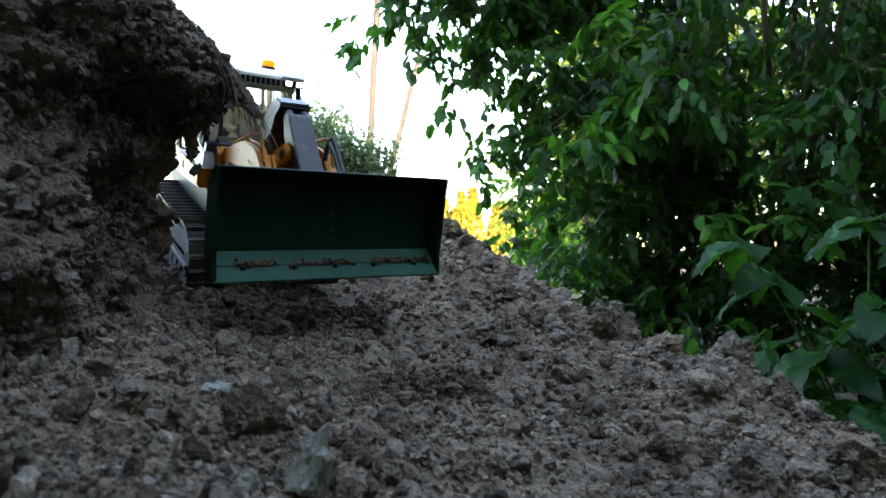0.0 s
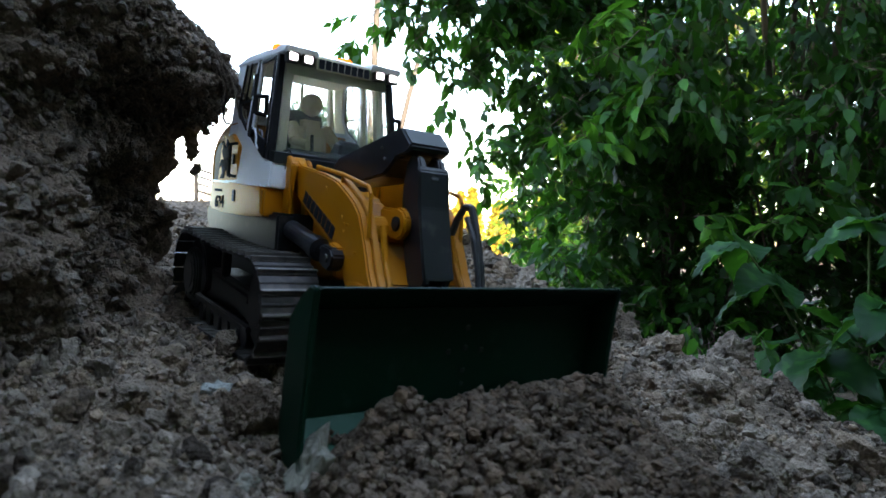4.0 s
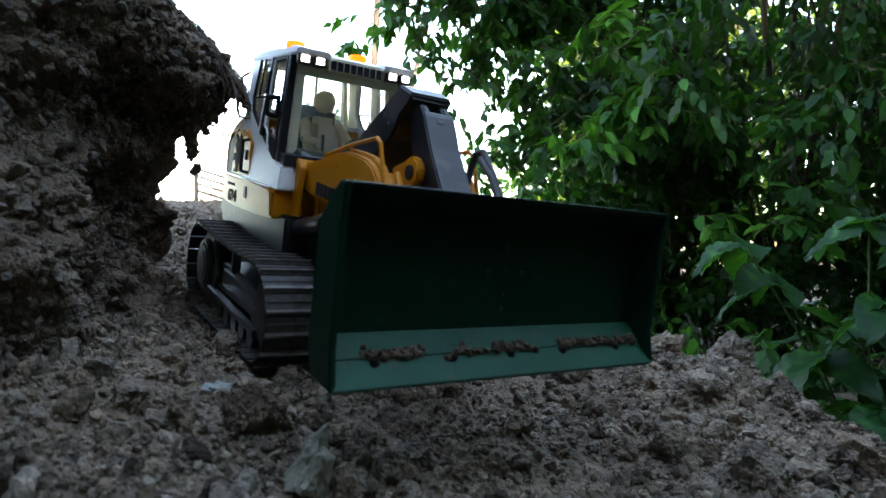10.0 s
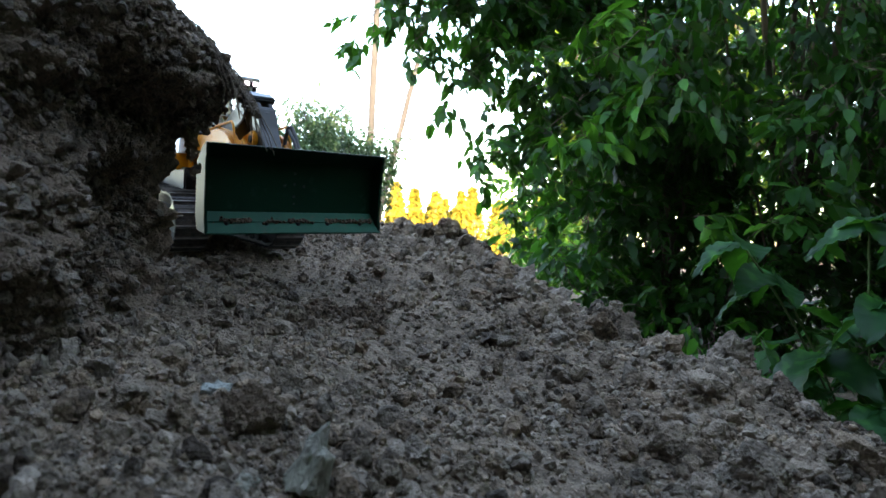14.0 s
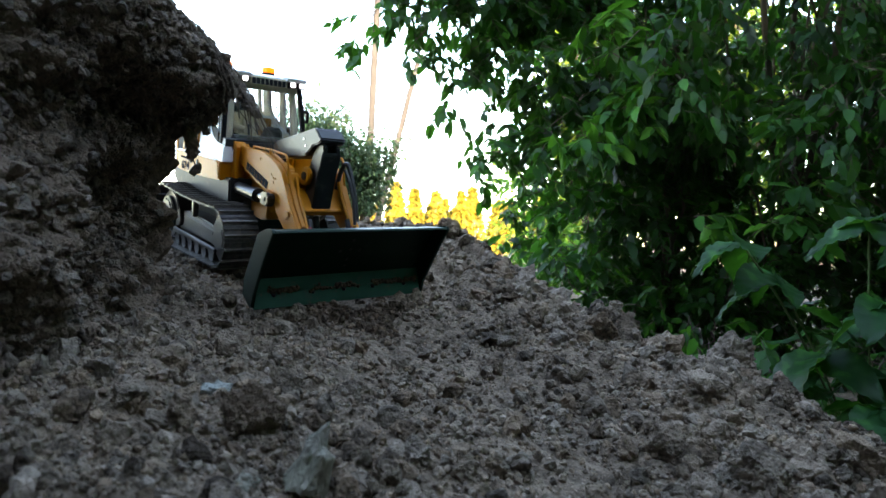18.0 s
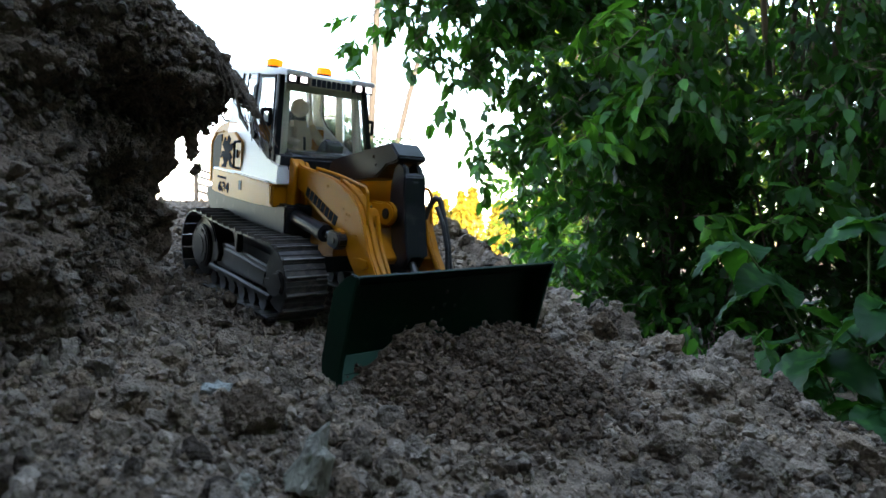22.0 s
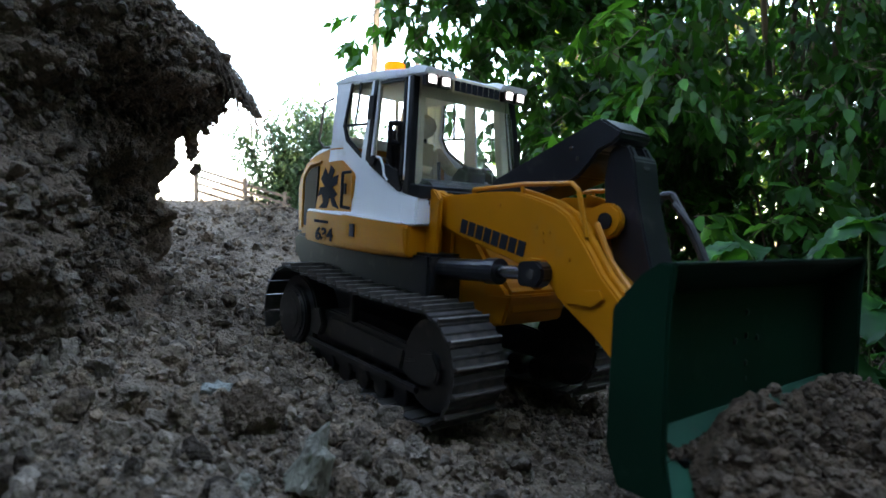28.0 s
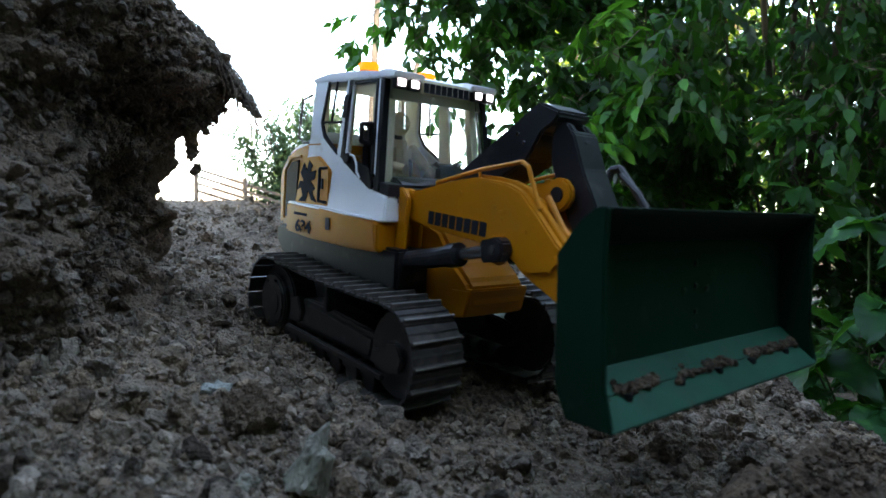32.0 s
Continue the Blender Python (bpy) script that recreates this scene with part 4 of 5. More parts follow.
# poles, wires, sheds
for x0, x1, y, z1, r0, lab in ((-1.40, -1.12, 11.0, 5.2, 74, "weathered upright wooden pole beside the trees"), (-1.47, -0.43, 11.5, 3.7, 64, "leaning grey weathered wooden pole")):
    ob = part("wooden_pole", rod((x0 * 1000, y * 1000, -400), (x1 * 1000, y * 1000, z1 * 1000), r0, 10, r2=r0 * 0.75), POLE_WOOD)
    tagged(ob, lab, "pole", "poles")
for k in range(2):
    ob = part("overhead_wire", pipe([(-9000, 13500, 5900 + 250 * k), (-4600, 12000, 4950 + 250 * k), (-1150, 11000, 4500 + 250 * k)], 6, 5), RUBBER)
    tagged(ob, "thin dark overhead wire", "wire", "wires")


def shed():
    base = new("shed")
    tagged(base, "low pale shed with a grey pitched roof", "house")
    part("wall", box(-5400, -3900, 14000, 15500, -600, 1150, 5), WALL_PAINT, base)
    part("roof", prism([(-5600, 1150), (-3700, 1150), (-4650, 1750)], 13900, 15600, 5), ROOFING, base)
    rack = new("plank_rack")
    tagged(rack, "rack of stacked weathered planks on posts", "planks")
    for k in range(4):
        part("plank", prism([(-2750, 760 + 80 * k), (-1700, 430 + 80 * k), (-1700, 460 + 80 * k), (-2750, 790 + 80 * k)], 6900, 7000, 3), PLANK, rack)
    for x, z in ((-2740, 1060), (-2200, 900), (-1760, 750)):
        part("post", box(x, x + 40, 6860, 6900, -400, z, 3), PLANK, rack)


shed()

# straws and root ends lying on the soil
for i in range(26):
    y = 0.3 + 0.7 * hr.random()
    x = float(np.interp(y, RIDGE_Y, RIDGE_X)) - 0.22 * hr.random() ** 1.5
    a = hr.random() * 6.28
    ln = 8 + 16 * hr.random()
    z = float(ground_z(x, y)[0]) * 1000
    p = [(x * 1000 + ln * k * math.cos(a + 0.3 * k), y * 1000 + ln * k * math.sin(a + 0.3 * k), z + 3 + 4 * math.sin(k * 3)) for k in (0, 0.35, 0.7, 1.0)]
    ob = part("dry_straw", pipe(p, 0.35, 5), ROOT)
    tagged(ob, "thin dry straw lying on the soil", "straw", "straws on the soil")


# ---- the model loader ----
def lean(co):
    """The cab narrows towards its roof."""
    k = 1 - 0.17 * max(0.0, min(1.2, (co.z - 0.123) / 0.11))
    return Vector((co.x, co.y * k, co.z))


PIVOT = (40.8, 138.1)      # lift arm pin on the chassis, x and z in mm
EAR = (170.7, 118.0)       # rocker pin on the arm
TIP = (226.4, 35.1)        # blade pin at the arm's end
EYE = (141.0, 88.0)        # lift cylinder eye on the arm
FOOT = (50.0, 94.0)        # lift cylinder foot on the chassis
CABPIN = (50.0, 140.0)     # the tilt ram's foot before the cab
TRACK_F, TRACK_R = (91.0, 36.5, 34.5), (-93.0, 41.5, 39.5)   # wheels: x, z, radius of the chain


def loop_pose(s):
    """The pose of a shoe at the run s (mm) along the chain, which runs forward on top."""
    (fx, fz, fr), (bx, bz, br) = TRACK_F, TRACK_R
    top = math.hypot(fx - bx, fz + fr - bz - br)
    bot = math.hypot(fx - bx, fz - fr - bz + br)
    front, rear = math.pi * fr, math.pi * br
    s = s % (top + bot + front + rear)
    if s < top:
        k = s / top
        sag = 3.0 * math.sin(math.pi * k)
        return bx + (fx - bx) * k, bz + br + (fz + fr - bz - br) * k - sag + 1, 0.0
    s -= top
    if s < front:
        a = math.pi / 2 - s / fr
        return fx + fr * math.cos(a), fz + fr * math.sin(a), math.degrees(s / fr)
    s -= front
    if s < bot:
        k = s / bot
        return fx + (bx - fx) * k, fz - fr + (bz - br - fz + fr) * k, 180.0
    s -= bot
    a = -math.pi / 2 - s / br
    return bx + br * math.cos(a), bz + br * math.sin(a), 180.0 + math.degrees(s / br)


LOOP = math.hypot(184, 0) * 2 + math.pi * (TRACK_F[2] + TRACK_R[2])
SHOES = 40
SHOE_LIST, HUBS = [], []


def text_on(body, size, m, parent, name="lettering"):
    """Raised letters in the built-in font, as a mesh."""
    cu = bpy.data.curves.new(name, "FONT")
    cu.body, cu.size, cu.extrude, cu.offset, cu.align_x = body, size * MM, 0.0002, 0.00045, "LEFT"
    tmp = new("tmp", cu)
    bpy.context.view_layer.update()
    me = bpy.data.meshes.new_from_object(tmp.evaluated_get(bpy.context.evaluated_depsgraph_get()))
    bpy.data.objects.remove(tmp)
    me.materials.append(LETTER)
    return share(name, me, parent, m)


def bars(n, w, h, gap, m, parent, slant=0):
    """A row of plain upright bars that stands for a brand name."""
    bm = None
    for i in range(n):
        x = i * (w + gap)
        bm = box(x, x + w, -0.25, 0.25, 0, h, 0.0, bm)
        if i % 2:
            bm = box(x + w * 0.3, x + w * 0.75, -0.4, 0.4, h * 0.3, h * 0.7, 0.0, bm)
    return part("brand_marking", bm, LETTER, parent, "dark plain bars", m)


def loader():
    base = new("tracked_loader")
    tagged(base, "yellow and white radio-controlled model track loader with a green dozer blade", "loader")
    # undercarriage
    shoe = prism([(-7.0, -1.2), (7.0, -1.2), (7.0, 0.8), (6.0, 0.9), (5.7, 3.9), (4.3, 3.9), (3.7, 0.9), (-1, 0.8), (-1.3, 1.8), (-2.3, 1.8), (-2.6, 0.8), (-7.0, 0.6)], -21, 21, 0.25)
    for yy in (-8.5, 2.5):
        box(-3.2, -0.6, yy, yy + 2.2, 0.7, 1.5, 0.2, shoe)
    me = bpy.data.meshes.new("track_shoe")
    shoe.to_mesh(me)
    shoe.free()
    me.materials.append(STEEL)
    me.materials.append(WORN)
    for p in me.polygons:
        if p.center.z > 0.0026:
            p.material_index = 1
    for side in (-1, 1):
        y = side * 67
        track = new("track")
        track.parent = base
        track["label"] = "dusty grey steel crawler track"
        o = side * 1
        lo, hi = sorted((side * 52, side * 79))
        part("track_frame", prism([(-66, 28), (-62, 24), (72, 22), (80, 27), (80, 40), (62, 45), (0, 50), (-46, 52), (-66, 46)], *sorted((side * 50, side * 73)), 1.6), FRAME, track, "dark steel track frame")
        part("frame_flank", prism([(-44, 30), (56, 26), (60, 40), (-2, 45), (-40, 47)], *sorted((side * 72.5, side * 75)), 0.8), FRAME, track)
        part("sprocket_guard", prism([(-66, 30), (-52, 30), (-46, 40), (-52, 52), (-64, 50)], *sorted((side * 72, side * 78)), 1.0), FRAME, track)
        a, b = sorted((side * 79, side * 83))
        part("frame_rail", prism([(-62, 22), (84, 17), (84, 22), (-62, 28)], a, b, 1.0), FRAME, track)
        part("carrier_bracket", box(-9, -3, *sorted((side * 70, side * 77)), 48, 73, 0.8), FRAME, track)
        part("idler_bracket", prism([(66, 26), (86, 22), (100, 26), (103, 36), (96, 46), (84, 44), (78, 38), (66, 36)], *sorted((side * 76, side * 80)), 1.2), FRAME, track)
        part("roller_guard", prism([(-56, 13), (66, 10), (72, 20), (-60, 25)], *sorted((side * 74, side * 76)), 0.8), FRAME, track)
        for k, x in enumerate((-58, -34, -10, 14, 38, 62)):
            part("track_roller", disc(x, 11, 8.5, *sorted((side * 56, side * 78)), 16, 0.6), FRAME, track)
        for (hx, hz, hr, nm) in ((*TRACK_R[:2], 33, "sprocket"), (*TRACK_F[:2], 30, "idler")):
            hub = disc(0, 0, hr, *sorted((side * 54, side * 76)), 28, 1.5)
            if nm == "sprocket":
                disc(0, 0, 25, *sorted((side * 75, side * 81)), 32, 1.4, hub)
                disc(0, 0, 21, *sorted((side * 80, side * 82.2)), 32, 0.8, hub)
                disc(0, 0, 14, *sorted((side * 82, side * 83)), 24, 0.5, hub)
                for i in range(8):
                    disc(19.5 * math.cos(i * 0.785), 19.5 * math.sin(i * 0.785), 1.5, *sorted((side * 81, side * 83)), 8, 0.2, hub)
            else:
                disc(0, 0, 10, *sorted((side * 75, side * 79)), 20, 0.8, hub)
            w = part(nm, hub, FRAME, track, m=pose(hx * MM, 0, hz * MM))
            HUBS.append((w, hx, hz, hr + 5))
        for i in range(SHOES):
            ob = share("track_shoe", me, track, Matrix.Identity(4))
            SHOE_LIST.append((ob, i * LOOP / SHOES, y))
    # chassis
    part("chassis", prism([(-140, 92), (-128, 80), (60, 74), (60, 104), (-136, 108), (-142, 104)], -57, 57, 2), DARK, base, "dark grey lower chassis")
    part("belly", box(-120, 60, -40, 40, 34, 82, 3), BLACK, base, "black underside between the tracks")
    for side in (-1, 1):
        lo, hi = sorted((side * 30, side * 63.5))
        part("fender", prism([(-109, 104), (-108, 129), (-104, 130), (30, 124), (43, 122), (43, 100.5), (0, 99.5), (-70, 101)], lo, hi, 1.6), YELLOW, base, "yellow side fender")
        a, b = sorted((side * 63.3, side * 64.2))
        part("fender_hatch", prism([(-46, 107), (-46, 128), (38, 122), (41, 103), (-30, 104)], a, b, 0.35), YELLOW, base)
        part("latch", box(-33, -26, *sorted((side * 63.8, side * 65)), 111, 121, 0.4), DARK, base)
        part("fender_edge", prism([(-108, 129.3), (-104, 131.2), (32, 125), (32, 123.5)], *sorted((side * 52, side * 63)), 0.3), WHITE, base)
    # engine hood
    hood = [(-141, 108), (-143, 150), (-139, 162), (-127, 174), (-110, 181), (-84, 186), (-60, 186), (-60, 122), (-70, 108)]
    part("engine_hood", prism(hood, -55, 55, 3), YELLOW, base, "yellow rounded engine hood")
    part("hood_top", prism([(-128, 174.8), (-110, 182.2), (-84, 187.4), (-60, 187.4), (-60, 184), (-84, 183), (-109, 178)], -53, 53, 0.8), WHITE, base, "white hood cover")
    part("rear_grille", prism([(-143.6, 114), (-145, 150), (-141.5, 160), (-139, 160), (-139, 114)], -40, 40, 0.6), BLACK, base)
    for side in (-1, 1):
        part("side_grille", prism([(-127, 116), (-126, 158), (-116, 167), (-101, 169), (-104, 132), (-104, 116)], *sorted((side * 54.5, side * 56.4)), 0.5), GASKET, base, "black cooling grille")
        part("grille_frame", pipe([(-130, side * 55.6, 114), (-129, side * 55.6, 160), (-117, side * 55.6, 170.5), (-97, side * 55.6, 172)], 1.2, 8), YELLOW, base)
        door = part("service_door", prism([(-99, 129), (-92, 160), (-82, 171), (-58, 172), (-38, 160), (-38, 129)], *sorted((side * 56, side * 60)), 1.2), YELLOW, base, "yellow service door")
        part("crest", prism([(-92, 132), (-84, 137), (-87, 144), (-94, 142), (-90, 150), (-82, 150), (-89, 157), (-82, 166), (-77, 160), (-73, 168), (-66, 164), (-70, 158), (-60, 160), (-62, 152), (-69, 150), (-61, 144), (-66, 141), (-58, 132), (-68, 134), (-73, 142), (-78, 132)], *sorted((side * 60, side * 60.5)), 0.0), LETTER, door, "plain dark emblem shape")
        part("handrail", pipe([(-39, side * 61, 162), (-45, side * 65, 161), (-46, side * 65, 134), (-40, side * 61, 133)], 1.3, 8), DARK, base)
        part("lock", box(-53, -47, *sorted((side * 59.5, side * 61.5)), 144, 153, 0.4), DARK, base)
    part("exhaust", pipe([(-112, -30, 180), (-112, -30, 187), (-118, -30, 189)], 3, 10), YELLOW, base)
    wide = Matrix.Diagonal((1.55, 1.15, 1, 1))
    text_on("634", 12.5, pose(-89 * MM, -63.9 * MM, 105.5 * MM, 90) @ wide, base, "model_number")
    text_on("634", 12.5, pose(-55 * MM, 63.9 * MM, 105.5 * MM, 90, 0, 180) @ wide, base, "model_number")
    bars(9, 2.2, 2.4, 0.5, pose(-92 * MM, -63.8 * MM, 120 * MM, 0, 1.5), base)
    # towers that carry the arms
    for side in (-1, 1):
        part("arm_tower", prism([(24, 84), (54, 80), (57, 142), (50, 149), (40, 150), (36, 144)], *sorted((side * 43.5, side * 47.5)), 1.0), YELLOW, base, "yellow arm tower plate")
        part("arm_tower", prism([(30, 84), (52, 80), (55, 142), (50, 147), (38, 147), (36, 140)], *sorted((side * 29, side * 32)), 0.8), YELLOW, base)
        part("pin_cover", prism([(36, 132), (44, 130), (47, 140), (43, 146), (37, 144)], *sorted((side * 47.3, side * 49.5)), 0.8), DARK, base)
        part("hose_block", box(50, 62, *sorted((side * 33, side * 44)), 88, 104, 1), DARK, base)
        part("step", box(36, 42, *sorted((side * 47.3, side * 48.6)), 99, 105, 0.4), DARK, base)
    part("nose", prism([(48, 60), (84, 56), (104, 60), (109, 66), (110, 80), (106, 86), (92, 97), (72, 120), (48, 128)], -28, 28, 5), YELLOW, base, "yellow sloping front housing")
    part("nose_step", prism([(86, 57), (106, 61), (111.5, 81), (90, 80)], -29.5, 29.5, 1.4), YELLOW, base)
    # cab
    for side in (-1, 1):
        def sheet(name, prof, material, out, thick=3.0, label="", bev=0.6):
            lo, hi = sorted((side * out, side * (out - thick)))
            return part(name, prism(prof, lo, hi, bev, tilt=lean), material, base, label)
        sheet("cab_panel", [(-84, 122), (29, 122.5), (29, 146), (23, 147), (-18, 167), (-34, 174), (-59, 189), (-66, 201), (-61, 236), (-86, 239), (-84, 190), (-86, 160)], WHITE, 60.5, 3, "white cab side panel")
        sheet("roof_rail", [(-86, 238), (-61, 235), (10, 231.5), (26, 230.5), (27, 235), (-86, 241)], WHITE, 60.5, 3)
        sheet("door_post", [(-30, 234.5), (-19, 233.6), (-18, 167.5), (-34, 174.5)], WHITE, 60.6, 3)
        sheet("door_seal", [(-25.5, 234), (-20.5, 233.7), (-20, 168.2), (-26, 171)], GASKET, 61.6, 3, "", 0.4)
        sheet("door_stile", [(17.2, 232), (20.8, 231.4), (28.8, 158), (25.2, 158)], WHITE, 60.6, 3)
        sheet("post_liner", [(15, 228), (22, 228), (29, 150), (21, 150)], LINER, 52, 8)
        sheet("post_liner", [(-30, 232), (-18, 231), (-17, 169), (-33, 175)], LINER, 57, 1.2, "cream lining")
        sheet("post_liner", [(-84, 236), (-62, 234), (-67, 201), (-60, 190), (-84, 150)], LINER, 57, 1.2)
        sheet("front_post", [(20.5, 231.3), (26.5, 231), (35.5, 145), (27.5, 145.9), (28.5, 158)], GASKET, 61.6, 6.5, "black front cab post")
        sheet("door_seal", [(14.2, 231), (17.4, 231), (25.4, 159), (21.6, 157)], GASKET, 61.4, 2, "", 0.3)
        sheet("door_frame", [(-19, 232), (16, 230.5), (16, 228.4), (-17.5, 229.6)], GASKET, 61, 2, "", 0.3)
        sheet("door_frame", [(-20, 174), (19, 162), (25.5, 149), (24.5, 146.4), (22, 146.6), (-19, 166.6)], GASKET, 61.4, 2, "", 0.3)
        sheet("window_frame", [(-62, 236), (-59.5, 236), (-63.8, 201), (-56.5, 190.5), (-34, 176.5), (-34, 173), (-60, 188), (-67.5, 201)], GASKET, 61, 2, "", 0.3)
        sheet("window_bar", [(-66, 202), (-30, 201), (-30, 199), (-66, 200)], GASKET, 61, 2, "", 0.3)
        sheet("window_bar", [(-48, 235), (-46, 235), (-48, 201), (-50, 201)], GASKET, 61, 2, "", 0.3)
        g = sheet("side_glass", [(-63, 235), (15, 230), (23, 155), (-18, 167), (-34, 174), (-59, 190), (-65, 201)], GLASS, 59.6, 0.8, "", 0)
        g.visible_shadow = False
        sheet("hinge", [(-29, 222), (-21, 222), (-21, 203), (-29, 203)], GASKET, 63, 3)
        sheet("door_handle", [(-13 + 4.5 * math.cos(a), 170 + 4.5 * math.sin(a)) for a in np.linspace(0, 5.6, 10)], GASKET, 64.5, 4, "black round door knob")
        part("grab_bar", pipe([(-9, side * 57.5, 173), (-3, side * 58, 172), (1, side * 58, 166), (3, side * 58.5, 159), (8, side * 58.8, 155)], 0.9, 8), WHITE, base)
        part("mirror", pipe([(19, side * 56, 196), (20, side * 66, 195), (20, side * 66, 182), (19, side * 57, 181)], 1.9, 8, pipe([(19, side * 57, 196), (19, side * 57, 181)], 1.9, 8)), GASKET, base, "black mirror frame")
        part("grab_rail", pipe([(-84, side * 53, 226), (-94, side * 57, 222), (-97, side * 59, 190), (-92, side * 57, 184), (-84, side * 56, 184)], 1.1, 8), STEEL, base)
        part("front_panel", prism([(28, 122), (47, 123), (46, 142), (28, 145.5)], *sorted((side * 61, side * 46)), 1.2, tilt=lean), WHITE, base, "white front cab corner")
        part("dash_edge", prism([(28, 145), (47, 142), (46, 151), (30, 153)], *sorted((side * 60, side * 44)), 0.6, tilt=lean), BLACK, base)
    part("cab_rear", prism([(-86, 150), (-83, 150), (-83, 195), (-86, 195)], -57, 57, 0.5, tilt=lean), WHITE, base)
    g = part("rear_glass", prism([(-86, 195), (-85, 195), (-85, 238), (-86, 238)], -55, 55, 0, tilt=lean), GLASS, base)
    g.visible_shadow = False
    for y in (-50, 47):
        part("rear_post", box(-86, -78, y, y + 5, 150, 240, 0.5, tilt=lean), LINER, base, "cream inner cab post")
    for y in (-16, 13):
        part("rear_bar", box(-85, -82, y, y + 3, 195, 240, 0.5, tilt=lean), LINER, base)
    part("cab_roof", prism([(-90, 238), (-88, 241), (-60, 243), (-10, 240), (26, 236), (34, 233), (33, 230), (24, 231), (-60, 236), (-88, 237)], -50.5, 50.5, 1.5), WHITE, base, "white cab roof")
    part("head_liner", prism([(-80, 232), (-80, 236), (24, 231), (28, 216), (25, 216), (20, 228)], -45, 45, 0.5), LINER, base)
    # windscreen in flat facets round the front
    arc = [(-49, 0), (-36, 6), (-15, 9.5), (15, 9.5), (36, 6), (49, 0)]
    ws = bmesh.new()
    rows_ = []
    for zz, xx in ((150, 33), (190, 30), (231, 25)):
        rows_.append([ws.verts.new(lean(Vector(((xx + b) * MM, a * 1.18 * MM, zz * MM)))) for a, b in arc])
    for A_, B_ in zip(rows_, rows_[1:]):
        for i in range(5):
            ws.faces.new((A_[i], A_[i + 1], B_[i + 1], B_[i]))
    bmesh.ops.recalc_face_normals(ws, faces=ws.faces[:])
    bmesh.ops.solidify(ws, geom=ws.faces[:], thickness=0.8 * MM)
    bmesh.ops.recalc_face_normals(ws, faces=ws.faces[:])
    g = part("windscreen", ws, SCRATCHED_SHEEN, base, "clear curved windscreen")
    g.visible_shadow = False
    part("dash", prism([(18, 123), (42, 123), (44, 150), (36, 156), (20, 158)], -44, 44, 2), BLACK, base)
    part("console", prism([(-6, 123), (20, 123), (22, 168), (10, 172), (-2, 160)], 8, 30, 3), DARK, base)
    part("roof_fascia", prism([(35.5, 221.5), (37.6, 221.5), (37.4, 232), (30, 232)], -24, 24, 0.6), LINER, base)
    bars(8, 4.9, 7.4, 0.9, pose(37.9 * MM, -22.8 * MM, 222.6 * MM, 0, 0, 90), base)
    for side in (-1, 1):
        part("lamp_box", prism([(20, 231), (40, 229.5), (42, 234.5), (30, 237.5), (18, 237.5)], *sorted((side * 24, side * 52)), 1.2), WHITE, base, "white lamp hood")
        for k in (0, 1):
            y0 = side * (27 + 12.5 * k)
            lamp = part("work_lamp", box(34, 39.5, *sorted((y0, y0 + side * 11)), 222.5, 231.5, 0.6), BLACK, base, "lit square work lamp")
            part("lens", box(39.2, 40.2, *sorted((y0 + side * 2.2, y0 + side * 8.8)), 224.3, 229.7, 0.3), LAMP, lamp)
        b = disc(0, 0, 8.6, -4.0, 4.0, 20, 1.8)
        bmesh.ops.rotate(b, verts=b.verts, cent=(0, 0, 0), matrix=Matrix.Rotation(radians(90), 3, "X"))
        be = part("beacon", b, AMBER, base, "glowing amber beacon", pose(-30 * MM, side * 30 * MM, 247.5 * MM))
        bb = disc(0, 0, 9.2, -1.5, 1.5, 18, 0.5)
        bmesh.ops.rotate(bb, verts=bb.verts, cent=(0, 0, 0), matrix=Matrix.Rotation(radians(90), 3, "X"))
        part("beacon_base", bb, BLACK, be, m=pose(0, 0, -4.8 * MM))
    # seat and doll
    part("seat", prism([(-50, 123), (-14, 123), (-14, 150), (-38, 154), (-44, 200), (-54, 202), (-56, 150)], -19, 19, 3), BLACK, base, "black cab seat")
    doll = box(-40, -16, -15, 15, 152, 190, 7)
    for p, q, r in (((-28, -16, 184), (-12, -20, 168), 5), ((-12, -20, 168), (6, -14, 164), 4), ((-28, 16, 184), (-12, 20, 168), 5), ((-12, 20, 168), (6, 14, 164), 4), ((-24, -9, 154), (4, -10, 152), 6), ((-24, 9, 154), (4, 10, 152), 6)):
        rod(p, q, r, 10, doll)
    own = bmesh.new()
    bmesh.ops.create_icosphere(own, subdivisions=2, radius=10.5 * MM, matrix=Matrix.Translation((-26 * MM, 0, 204 * MM)))
    merge(doll, own)
    part("seated_doll", doll, TAN, base, "plain tan toy figure on the seat")
    part("control_levers", pipe([(14, -14, 158), (12, -14, 172)], 1.5, 8, pipe([(14, 14, 158), (12, 14, 172)], 1.5, 8)), BLACK, base)

    # lift arms (about the pivot)
    arm = new("lift_arm")
    arm.parent = base
    arm["label"] = "yellow cranked lift arms"
    P = lambda pts: [(x - PIVOT[0], z - PIVOT[1]) for x, z in pts]
    prof = P([(33, 131), (33, 146), (41, 149.5), (55, 143.5), (100, 141.5), (122, 139), (137, 134), (152, 128), (162, 121), (174, 103), (184, 86), (203, 64), (232, 46), (238, 36), (232, 26), (216, 24), (197, 32), (176, 54), (163, 64), (153, 73), (146, 82), (138, 88), (128, 92), (110, 99), (90, 106), (68, 114), (45, 124)])
    rim = P([(122, 141.5), (138, 136), (153, 130), (164, 122.5), (176, 104), (186, 87), (205, 65), (203, 62), (183, 84), (173, 101), (161, 119.5), (151, 126), (136, 132), (122, 137)])
